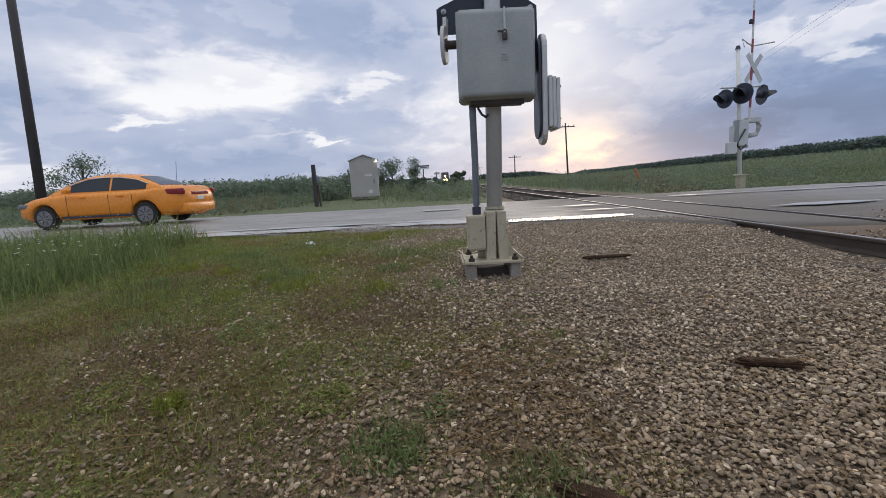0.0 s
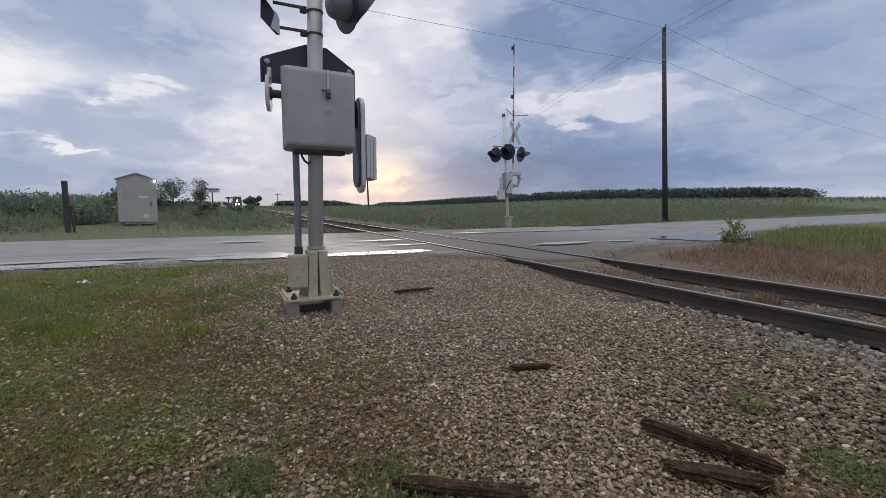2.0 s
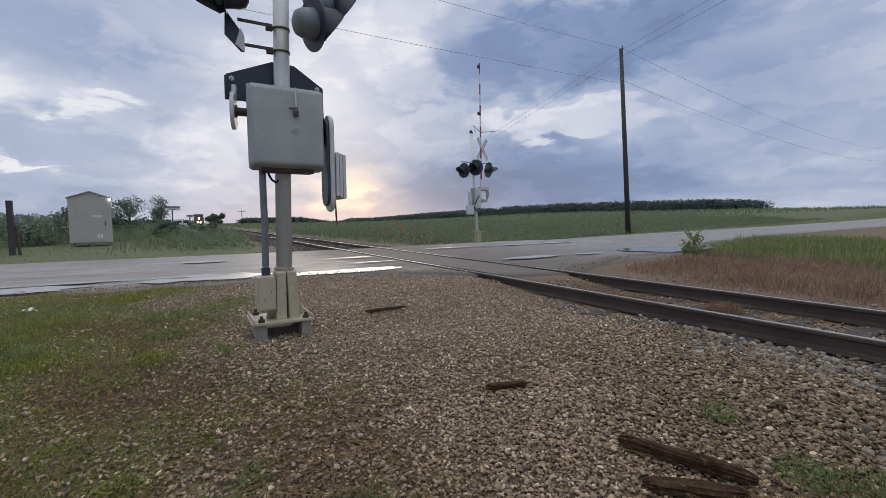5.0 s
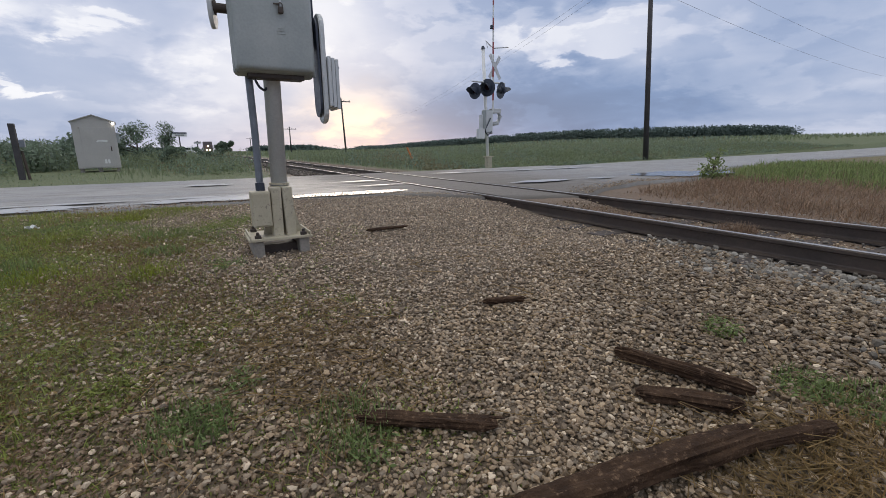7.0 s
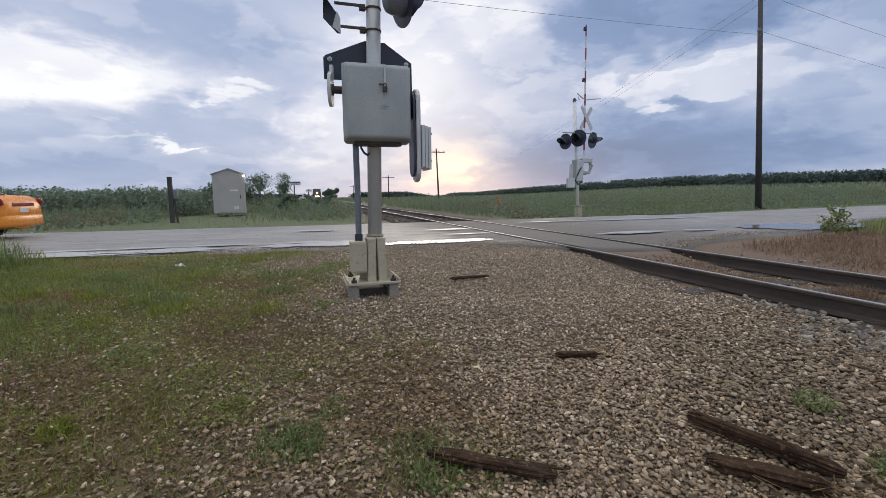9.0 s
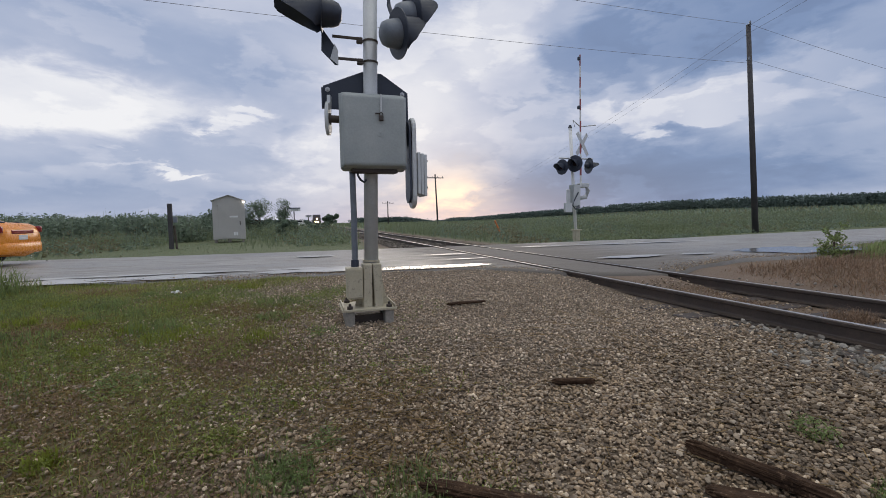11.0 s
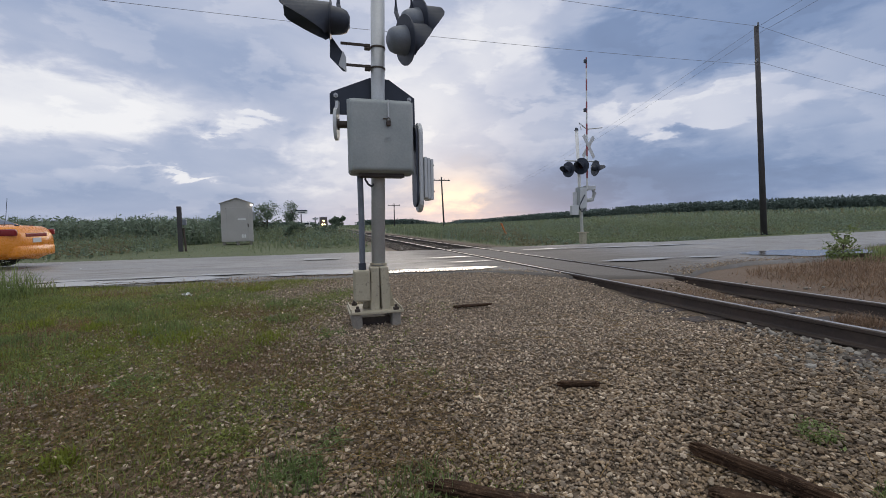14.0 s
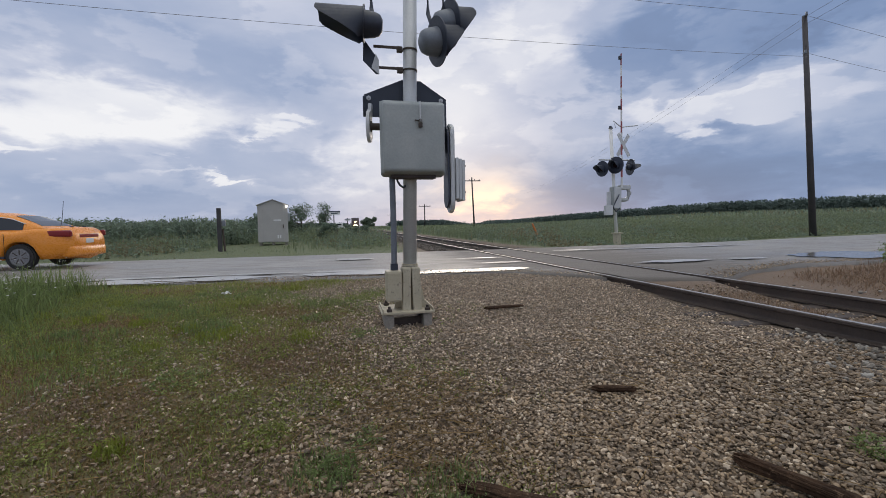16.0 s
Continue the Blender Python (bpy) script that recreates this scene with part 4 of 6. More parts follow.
def station_sign(x, y, w, z, label):
    s = thing("trackside_sign", label, "sign")
    for dx in (-w * 0.05,):
        bm = B()
        box(bm, x + dx, y, z / 2, 0.12, 0.12, z + 0.4, 0.01)
        part("sign_post", bm, M_POLE, s)
    bm = B()
    box(bm, x, y - 0.09, z, w, 0.05, w * 0.32, 0.01)
    part("sign_panel", bm, M_WHITE, s)
    bm = B()
    box(bm, x, y - 0.12, z + w * 0.11, w, 0.012, w * 0.10)
    box(bm, x, y - 0.12, z - w * 0.05, w * 0.6, 0.012, w * 0.06)
    part("sign_lettering", bm, M_BLACK, s, "dark bars of unreadable writing")


station_sign(-2.35, 56, 1.35, 2.65, "white trackside name sign on a post")
station_sign(-0.75, 60, 0.75, 1.85, "small dark-topped trackside sign on a post")


def marker():
    m = thing("orange_marker", "leaning orange plastic cable marker in the weeds", "marker")
    bm = B()
    rod(bm, (10.42, 24, -0.25), (9.86, 24, 0.95), 0.06, 0.05)
    part("stake", bm, plain("faded_orange_plastic", (0.55, 0.16, 0.04), 0.5), m)


marker()


def locomotive():
    l = thing("locomotive", "distant dark locomotive with lit headlights", "locomotive")
    X, Y = GAUGE_MID - 2.2, 175
    # Body and cab are paled; distance haze is mixed into their colours.
    bm = B()
    box(bm, X, Y + 8, 1.9, 2.9, 16, 2.2, 0.15)
    part("body", bm, plain("loco_brown_red", (0.13, 0.10, 0.095), 0.5), l)
    bm = B()
    box(bm, X, Y + 5, 3.5, 2.9, 3, 1.4, 0.15)
    part("cab", bm, plain("loco_cab_red", (0.13, 0.11, 0.11), 0.5), l)
    for dx, z in ((0, 2.6), (-0.45, 1.35), (0.45, 1.35)):
        bm = B()
        rod(bm, (X + dx, Y - 0.06, z), (X + dx, Y + 0.1, z), 0.27)
        part("headlight", bm, M_LAMP, l, "lit headlight")
    bm = B()
    box(bm, X, Y + 8, 0.45, 2.4, 15, 0.9, 0.05)
    part("bogie", bm, M_BLACK, l)


locomotive()


def pickup():
    p = thing("pickup_truck", "small distant white pickup truck", "truck")
    X, Y = -3.4, 100
    bm = B()
    box(bm, X, Y, 0.75, 5.2, 1.8, 0.65, 0.12)
    part("body", bm, M_WHITE, p)
    bm = B()
    box(bm, X + 0.6, Y, 1.35, 2.0, 1.6, 0.65, 0.2)
    part("cab", bm, M_WHITE, p)
    bm = B()
    box(bm, X + 0.6, Y - 0.82, 1.38, 1.5, 0.03, 0.38, 0.01)
    part("window", bm, M_GLASS, p)
    for dx in (-1.6, 1.6):
        bm = B()
        rod(bm, (X + dx, Y - 0.92, 0.35), (X + dx, Y + 0.92, 0.35), 0.37, n=20)
        part("wheel", bm, M_TYRE, p)


pickup()


# ---- poles and wires ----
def utility_pole(x, y, top, lean, label, arm=0.0, r=0.16):
    g = float(height(x, y))
    p = thing("utility_pole", label, "utility pole", group="utility poles")
    bm = B()
    rod(bm, (x, y, g - 0.2), (x + lean, y, top), r, r * 0.68)
    part("shaft", bm, M_POLE, p, "", True)
    if arm:
        bm = B()
        box(bm, x + lean, y - 0.14, top - 0.55, arm, 0.10, 0.13, 0.01)
        ca = part("crossarm", bm, M_POLE, p)
        for k in range(4):
            bm = B()
            rod(bm, (x + lean + arm * (k / 3 - 0.5) * 0.9, y - 0.14, top - 0.48), (x + lean + arm * (k / 3 - 0.5) * 0.9, y - 0.14, top - 0.3), 0.05, n=8)
            part("insulator", bm, M_LAMPBACK, ca)
    else:
        for z in (top - 0.05, top - 2.0):
            bm = B()
            rod(bm, (x + lean - 0.12, y - 0.2, z), (x + lean - 0.12, y - 0.2, z + 0.16), 0.05, n=10)
            box(bm, x + lean - 0.08, y - 0.12, z + 0.02, 0.05, 0.2, 0.04)
            part("insulator", bm, M_LAMPBACK, p)
    return p


utility_pole(24.2, 19.0, 11.7, -1.0, "tall dark wooden utility pole in the grass verge", r=0.17)
utility_pole(-15.5, 16.9, 11.5, 0.4, "dark wooden utility pole beside the road", r=0.17)
utility_pole(105, 27.5, 12.3, 0, "distant wooden utility pole along the road", r=0.16)
utility_pole(18.3, 65, 8.1, -0.35, "old wooden trackside pole with a crossarm", arm=2.6, r=0.14)
utility_pole(18.4, 110, 6.2, 0, "old wooden trackside pole with a crossarm", arm=3.0, r=0.16)
utility_pole(18.4, 200, 6.2, 0, "old wooden trackside pole with a crossarm", arm=3.0, r=0.16)


def wire(a, b, sag, r=0.008):
    pts = []
    for k in range(25):
        u = k / 24
        p = Vector(a).lerp(Vector(b), u)
        p.z -= sag * 4 * u * (1 - u)
        pts.append(p)
    w = part("overhead_wire", tube(B(), pts, r, 5), M_WIRE)
    return tagged(w, "thin dark overhead wire between the poles", "wire", group="overhead wires")


TOP = (23.2, 18.85, 11.65)
wire((23.35, 18.85, 9.55), (-15.0, 16.75, 8.5), 0.25)
wire((23.4, 18.85, 9.7), (105, 27.3, 10.3), 1.5)
wire(TOP, (105, 27.3, 12.2), 1.5)
wire(TOP, (58, 140, 11.5), 1.2, 0.007)
wire((23.3, 18.85, 11.3), (58, 141, 11.0), 1.4, 0.007)
wire(TOP, (-15.1, 16.75, 11.0), 0.3)
wire(TOP, (12, -22, 13.5), 0.6)
wire((23.3, 18.85, 11.3), (12.6, -22, 13.0), 0.6)


# ---- parked car ----
def car():
    X0, YC = -7.72, 13.4
    c = thing("car", "orange four-door sedan standing on the road", "car")
    M = Matrix.Translation((X0, YC, 0.025)) @ Matrix.Diagonal((-1, 1, 1, 1))

    def top(x):
        return float(np.interp(x, [0, 0.08, 0.2, 0.8, 1.2, 3.3, 3.7, 4.3, 4.65, 4.8], [0.86, 1.0, 1.05, 1.06, 1.0, 0.98, 0.96, 0.86, 0.74, 0.55]))

    def half(x):
        return float(np.interp(x, [0, 0.15, 0.6, 1.5, 3.2, 4.2, 4.6, 4.8], [0.76, 0.84, 0.89, 0.91, 0.91, 0.87, 0.76, 0.58]))

    def roof(x):
        return float(np.interp(x, [0.62, 0.95, 1.35, 1.8, 2.3, 2.7, 3.1, 3.45, 3.75], [1.05, 1.22, 1.38, 1.455, 1.47, 1.44, 1.32, 1.14, 0.96]))

    def loft(rows):
        bm = B()
        vs = [[bm.verts.new(M @ Vector(p)) for p in row] for row in rows]
        for a, b in zip(vs, vs[1:]):
            for k in range(len(a) - 1):
                bm.faces.new((a[k], b[k], b[k + 1], a[k + 1]))
        return bm, vs

    rows = []
    for x in np.linspace(0, 4.8, 49):
        w, t = half(x), top(x)
        lo = 0.26 if 0.35 < x < 4.5 else 0.34
        for wx in (1.1, 3.88):
            if abs(x - wx) < 0.38:
                lo = max(lo, 0.33 + math.sqrt(max(0, 0.38 ** 2 - (x - wx) ** 2)))
        sec = [(0.0, 0.22), (w * 0.90, min(lo, t - 0.1)), (w * 0.985, max(lo + 0.02, 0.42) if lo < 0.5 else lo + 0.01), (w, max(0.62, lo + 0.02)), (w * 0.985, t - 0.14), (w * 0.93, t - 0.04), (w * 0.78, t), (0.0, t + 0.025)]
        sec = [(a, max(b, 0.2)) for a, b in sec]
        rows.append([(x, -a, b) for a, b in sec] + [(x, a, b) for a, b in sec[::-1]])
    bm, vs = loft(rows)
    bm.faces.new(vs[0]), bm.faces.new(vs[-1])
    bmesh.ops.recalc_face_normals(bm, faces=bm.faces)
    body = part("body", bm, M_ORANGE, c, "glossy orange body", True)
    rows = []
    for x in np.linspace(0.62, 3.75, 34):
        r, b = roof(x), top(x) - 0.03
        r = max(r, b + 0.02)
        k = (r - b) / 0.5
        sec = [(0.80, b), (0.80 - 0.19 * k, r - 0.07 * k), (0.72 - 0.22 * k, r - 0.02 * k), (0.3, r + 0.012 * k), (0.0, r + 0.016 * k)]
        rows.append([(x, -a, z) for a, z in sec] + [(x, a, z) for a, z in sec[::-1]])
    bm, vs = loft(rows)
    bmesh.ops.recalc_face_normals(bm, faces=bm.faces)
    cabin = part("roof", bm, M_ORANGE, c, "orange roof and pillars", True)

    def side_y(x, z):
        r, b = roof(x), top(x) - 0.03
        k = (r - b) / 0.5
        u = (z - b) / max(r - 0.07 * k - b, 0.05)
        return 0.80 - 0.19 * k * u

    for sgn in (-1, 1):
        for xa, xb, nm in ((1.05, 2.02, "rear_window"), (2.08, 3.15, "front_window")):
            rows = []
            for x in np.linspace(xa, xb, 12):
                z0, z1 = 1.01, roof(x) - 0.10
                z1 = max(z1, z0 + 0.02)
                rows.append([(x, sgn * (side_y(x, z) + 0.008), z) for z in np.linspace(z0, z1, 4)])
            bm, _ = loft(rows)
            w = part(nm, bm, M_GLASS, c, "dark tinted side window")
        bm = B()
        tube(bm, [M @ Vector((x, sgn * (side_y(x, roof(x) - 0.09) + 0.012), roof(x) - 0.085)) for x in np.linspace(1.0, 3.2, 14)], 0.012, 6)
        part("window_trim", bm, M_CHROME, cabin, "thin bright window trim")
        for x in (1.72, 2.75):
            bm = B()
            box(bm, x, sgn * 0.915, 0.86, 0.2, 0.03, 0.03, 0.01, m=M)
            part("door_handle", bm, M_ORANGE, body)
        for x in (1.15, 2.05, 3.2):
            bm = B()
            box(bm, x + 0.25 * (x < 1.2), sgn * 0.906, 0.64, 0.004, 0.012, 0.56, m=M)
            part("door_seam", bm, M_STEEL, body)
        bm = B()
        box(bm, 2.4, sgn * 0.90, 0.33, 2.0, 0.03, 0.06, 0.01, m=M)
        part("sill", bm, M_BLACK, body)
        bm = B()
        box(bm, 0.25, sgn * 0.80, 0.90, 0.52, 0.13, 0.17, 0.05, m=M)
        part("tail_light", bm, M_TAIL, body, "dark red tail light")
        bm = B()
        box(bm, 4.45, sgn * 0.74, 0.68, 0.4, 0.14, 0.12, 0.04, m=M)
        part("headlight", bm, M_LAMPBACK, body)
        bm = B()
        box(bm, 3.1, sgn * 0.98, 1.04, 0.14, 0.18, 0.12, 0.04, m=M)
        part("mirror", bm, M_ORANGE, c)
        for x in (1.1, 3.88):
            bm = B()
            rod(bm, M @ Vector((x, sgn * 0.68, 0.33)), M @ Vector((x, sgn * 0.885, 0.33)), 0.325, n=36)
            bmesh.ops.bevel(bm, geom=[e for e in bm.edges if abs(e.verts[0].co.y - e.verts[1].co.y) < 1e-4], offset=0.03, segments=2, affect="EDGES")
            tyre = part("wheel", bm, M_TYRE, c, "black tyre on a silver rim")
            bm = B()
            rod(bm, M @ Vector((x, sgn * 0.87, 0.33)), M @ Vector((x, sgn * 0.892, 0.33)), 0.215, n=36)
            rim = part("rim", bm, M_RIM, tyre)
            for k in range(7):
                bm = B()
                box(bm, 0, 0, 0.12, 0.022, 0.008, 0.13, 0.003, m=M @ Matrix.Translation((x, sgn * 0.895, 0.33)) @ pose(0, 0, 0, 0, k * 360 / 7, 0))
                part("spoke", bm, M_STEEL, tyre)
            bm = B()
            bmesh.ops.create_cone(bm, cap_ends=False, segments=36, radius1=0.225, radius2=0.225, depth=0.03, matrix=M @ Matrix.Translation((x, sgn * 0.885, 0.33)) @ pose(0, 0, 0, 90))
            part("rim_ring", bm, M_RIM, tyre)
            bm = B()
            box(bm, x, sgn * 0.55, 0.52, 0.74, 0.4, 0.4, 0.1, m=M)
            part("wheel_well", bm, M_BLACK, c)
    rows = []
    for x in np.linspace(0.72, 1.34, 8):
        r, b = roof(x), top(x) - 0.03
        k = (r - b) / 0.5
        rows.append([(x, y * (0.66 - 0.16 * k), r + 0.014 * k - 0.02 * k * abs(y) ** 3 + 0.006) for y in np.linspace(-1, 1, 7)])
    bm, _ = loft(rows)
    part("rear_windscreen", bm, M_GLASS, c, "dark rear windscreen")
    rows = []
    for x in np.linspace(2.85, 3.68, 8):
        r, b = roof(x), top(x) - 0.03
        k = (r - b) / 0.5
        rows.append([(x, y * (0.68 - 0.16 * k), r + 0.014 * k - 0.02 * k * abs(y) ** 3 + 0.006) for y in np.linspace(-1, 1, 7)])
    bm, _ = loft(rows)
    part("windscreen", bm, M_GLASS, c, "dark windscreen")
    bm = B()
    box(bm, 0.12, 0, 0.44, 0.30, 1.60, 0.30, 0.09, m=M)
    part("rear_bumper", bm, M_ORANGE, body, "orange rear bumper", True)
    bm = B()
    box(bm, 0.015, 0, 0.84, 0.05, 0.9, 0.1, 0.02, m=M)
    part("boot_garnish", bm, M_TAIL, body, "dark boot garnish")
    bm = B()
    box(bm, 0.0, 0, 0.70, 0.02, 0.36, 0.12, 0.005, m=M)
    part("number_plate", bm, M_GALV, body, "plain pale plate")
    bm = B()
    for y in (-0.3, 0.28):
        box(bm, 0.24, y, 1.075, 0.08, 0.07, 0.04, 0.012, m=M)
    part("boot_detail", bm, M_BLACK, body)
    bm = B()
    tube(bm, [M @ Vector(p) for p in ((0.5, -0.3, 1.06), (0.45, -0.3, 1.3), (0.4, -0.3, 1.75))], 0.006, 5)
    part("aerial", bm, M_BLACK, c, "thin whip aerial")


car()


# ---- broken tie pieces ----
def beam(bm, pts, w, h, seed, ragged=0.06, sharp=0.25):
    """A weathered squared length of wood along the points: grain furrows, torn ends."""
    pts = [Vector(p) for p in pts]
    n, m = 30, 26
    run = [0.0]
    for a, b in zip(pts, pts[1:]):
        run.append(run[-1] + (b - a).length)

    def at(d):
        d = min(max(d, 0.0), run[-1])
        for k in range(len(pts) - 1):
            if d <= run[k + 1] or k == len(pts) - 2:
                return pts[k].lerp(pts[k + 1], (d - run[k]) / (run[k + 1] - run[k]))
    L = run[-1]
    rows = []
    for i in range(n + 1):
        row = []
        for v in range(m):
            an = v * math.tau / m
            c, s_ = math.cos(an), math.sin(an)
            sq = (abs(c) ** 5 + abs(s_) ** 5) ** -0.2
            cut0 = ragged * abs(noise.noise((an * 1.6, seed, 1.0))) * 2
            cut1 = ragged * abs(noise.noise((an * 1.6, seed, 8.0))) * 2
            d = cut0 + (L - cut0 - cut1) * i / n
            p, q = at(d), at(d + 0.02) - at(d - 0.02)
            side = Vector((-q.y, q.x, 0)).normalized()
            k = i / n
            end = min(1.0, sharp + 0.25 + k * 7) * min(1.0, sharp + 0.35 + (1 - k) * 6)
            furrow = 1 + 0.30 * noise.noise((an * 2.2, d * 3.0, seed)) + 0.24 * noise.noise((an * 7.5, d * 3.5, seed + 3)) + 0.07 * noise.noise((an * 4, d * 30, seed + 5))
            row.append(bm.verts.new(p + side * (w / 2 * c * sq * furrow * end) + Vector((0, 0, h / 2 + h / 2 * s_ * sq * furrow * end))))
        rows.append(row)
    for r0, r1 in zip(rows, rows[1:]):
        for v in range(m):
            bm.faces.new((r0[v], r1[v], r1[(v + 1) % m], r0[(v + 1) % m]))
    bm.faces.new(rows[0]), bm.faces.new(rows[-1][::-1])
    bmesh.ops.recalc_face_normals(bm, faces=bm.faces)
    return bm


def timber(p0, p1, w, h, seed, label, splinters=3, fork=None):
    """A split, rotten length of old railway tie lying between two points, with splinters along it."""
    r = random.Random(int(seed * 101))
    a, b = Vector(p0), Vector(p1)
    log = thing("broken_tie_piece", label, "timber")
    bend = Vector((0, 0, 0.01))
    part("beam", beam(B(), [a, a.lerp(b, 0.5) + bend * 0.3, b], w, h, seed), M_ROTTEN, log)
    if fork:
        part("torn_end", beam(B(), [a.lerp(b, 0.62) + Vector((0.02, -0.04, 0.01)), a.lerp(b, 0.9) + Vector((0.02, -0.05, 0.02)), Vector(fork)], w * 0.62, h * 0.62, seed + 20, 0.05), M_ROTTEN, log)
    side = (b - a).cross(Vector((0, 0, 1))).normalized()
    for k in range(splinters):
        u0, u1 = r.uniform(0.0, 0.45), r.uniform(0.7, 1.06)
        off = side * (w * r.uniform(-0.55, 0.55)) + Vector((0, 0, h * r.uniform(0.0, 0.65)))
        part("splinter", beam(B(), [a.lerp(b, u0) + off, a.lerp(b, u1) + off * r.uniform(0.8, 1.2)], w * 0.28, h * 0.28, seed + k * 3 + 1, 0.05, 0.1), M_ROTTEN, log)
    return log


M_ROTTEN = material("rotten_dark_wood", (0.026, 0.015, 0.010), (0.085, 0.05, 0.03), 0.8, 0, 9, 70, 1.0, wear=(0.17, 0.11, 0.07), spec=0.12)


def lay(x, y, dz=0.022):
    return (x, y, float(height(x, y)) + dz)


timber(lay(1.22, 1.57), lay(1.49, 0.92), 0.062, 0.07, 1.0, "long dark split tie piece lying on the gravel", 2)
timber(lay(1.04, 1.27), lay(1.37, 0.90), 0.085, 0.05, 2.0, "dark rotten tie piece with a bare torn edge", 4)
timber(lay(-0.30, 1.76), lay(0.28, 1.42), 0.068, 0.05, 3.0, "dark splintered tie piece lying on the gravel", 4)
timber(lay(-0.02, 1.00, 0.0), lay(1.22, 0.78), 0.105, 0.09, 4.0, "thick rotten brown tie end in dry grass", 3, lay(1.48, 0.60, 0.05))
timber(lay(0.94, 2.56), lay(1.24, 2.42), 0.05, 0.04, 5.0, "small dark wood chunk on the gravel", 1)
timber(lay(0.84, 4.92), lay(1.40, 4.96), 0.06, 0.03, 6.0, "thin dark stick of wood on the gravel", 1)


# ---- stones ----
PHI = (1 + 5 ** 0.5) / 2
ICO_V = np.array([(-1, PHI, 0), (1, PHI, 0), (-1, -PHI, 0), (1, -PHI, 0), (0, -1, PHI), (0, 1, PHI), (0, -1, -PHI), (0, 1, -PHI), (PHI, 0, -1), (PHI, 0, 1), (-PHI, 0, -1), (-PHI, 0, 1)]) / 1.902
ICO_F = np.array([(0, 11, 5), (0, 5, 1), (0, 1, 7), (0, 7, 10), (0, 10, 11), (1, 5, 9), (5, 11, 4), (11, 10, 2), (10, 7, 6), (7, 1, 8), (3, 9, 4), (3, 4, 2), (3, 2, 6), (3, 6, 8), (3, 8, 9), (4, 9, 5), (2, 4, 11), (6, 2, 10), (8, 6, 7), (9, 8, 1)])


CUBE_V = np.array([(a, b, c) for a in (-1, 1) for b in (-1, 1) for c in (-1, 1)]) * 0.62
CUBE_F = np.array([(0, 1, 3), (0, 3, 2), (4, 6, 7), (4, 7, 5), (0, 4, 5), (0, 5, 1), (2, 3, 7), (2, 7, 6), (0, 2, 6), (0, 6, 4), (1, 5, 7), (1, 7, 3)])


def stones(name, x, y, size, mat, label, lift=0.35, flat=0.62, rag=0.26, rough=False, z0=None):
    V0, F0 = (CUBE_V, CUBE_F) if rough else (ICO_V, ICO_F)
    nv = len(V0)
    size = np.minimum(size, 1.7 * np.median(size))
    n = len(x)
    z = height(x, y) if z0 is None else np.full(n, z0)
    sc = size[:, None] * np.stack([RNG.uniform(0.85, 1.35, n), RNG.uniform(0.65, 1.0, n), RNG.uniform(0.75, 1.1, n) * flat], 1)
    v = V0[None] * (1 + RNG.uniform(-rag, rag, (n, nv, 3 if rough else 1))) * sc[:, None, :]
    tx, ty, tz = RNG.normal(0, 0.35, n), RNG.normal(0, 0.35, n), RNG.uniform(0, math.tau, n)
    c, s = np.cos(tx)[:, None], np.sin(tx)[:, None]
    v = np.stack([v[..., 0], v[..., 1] * c - v[..., 2] * s, v[..., 1] * s + v[..., 2] * c], -1)
    c, s = np.cos(ty)[:, None], np.sin(ty)[:, None]
    v = np.stack([v[..., 0] * c + v[..., 2] * s, v[..., 1], -v[..., 0] * s + v[..., 2] * c], -1)
    c, s = np.cos(tz)[:, None], np.sin(tz)[:, None]
    v = np.stack([v[..., 0] * c - v[..., 1] * s, v[..., 0] * s + v[..., 1] * c, v[..., 2]], -1)
    v += np.stack([x, y, z + size * lift + RNG.uniform(0, 1.1, n) * size], 1)[:, None]
    f = F0[None] + (np.arange(n) * nv)[:, None, None]
    return tagged(stuff_mesh(name, v.reshape(-1, 3), f.reshape(-1, 3), mat, smooth=False), label, "gravel", kind="stuff")


def patchy(x, y, scale, seed):
    """Smooth 0..1 noise from summed waves."""
    r = np.random.default_rng(seed)
    t = np.zeros_like(x)
    for k in range(7):
        a, f, p = r.uniform(0, math.tau), scale * r.uniform(0.6, 2.2), r.uniform(0, math.tau)
        t = t + np.sin((x * math.cos(a) + y * math.sin(a)) * f + p)
    return 0.5 + 0.5 * np.tanh(t / 2.6)


def scatter(n, x0, x1, y0, y1):
    return RNG.uniform(x0, x1, n), RNG.uniform(y0, y1, n)


def verge(x, y):
    """0 on the gravel, 1 in the grassy verge."""
    edge = -0.68 - 0.50 * np.clip(y - 3, 0, 2.5) * 0.3 - 0.35 * (y < 1.5)
    return smooth(-0.9, 0.9, edge - x + 1.3 * (patchy(x, y, 1.3, 5) - 0.5))


x, y = scatter(78000, -2.8, 3.6, -0.1, 2.6)
keep = RNG.random(len(x)) < (1 - 0.86 * verge(x, y)) * (1 - 0.5 * smooth(2.7, 3.3, x))
x, y = x[keep], y[keep]
# Darker stones towards the track and near corner, where vignetting is painted in.
darkened = RNG.random(len(x)) < 0.75 * smooth(0.7, 2.4, x + 0.5 * (1.2 - y) + 0.8 * (patchy(x, y, 2.2, 33) - 0.5))
for sel, m_, txt in ((~darkened, M_PEBBLE, "loose tan and grey river gravel"), (darkened, M_DARKENED, "brown gravel towards the track, darkened for lens falloff")):
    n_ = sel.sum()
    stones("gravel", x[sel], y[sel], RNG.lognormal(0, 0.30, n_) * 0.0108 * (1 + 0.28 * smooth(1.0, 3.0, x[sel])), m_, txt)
x, y = scatter(112000, -3.2, 3.6, 2.6, 8.4)
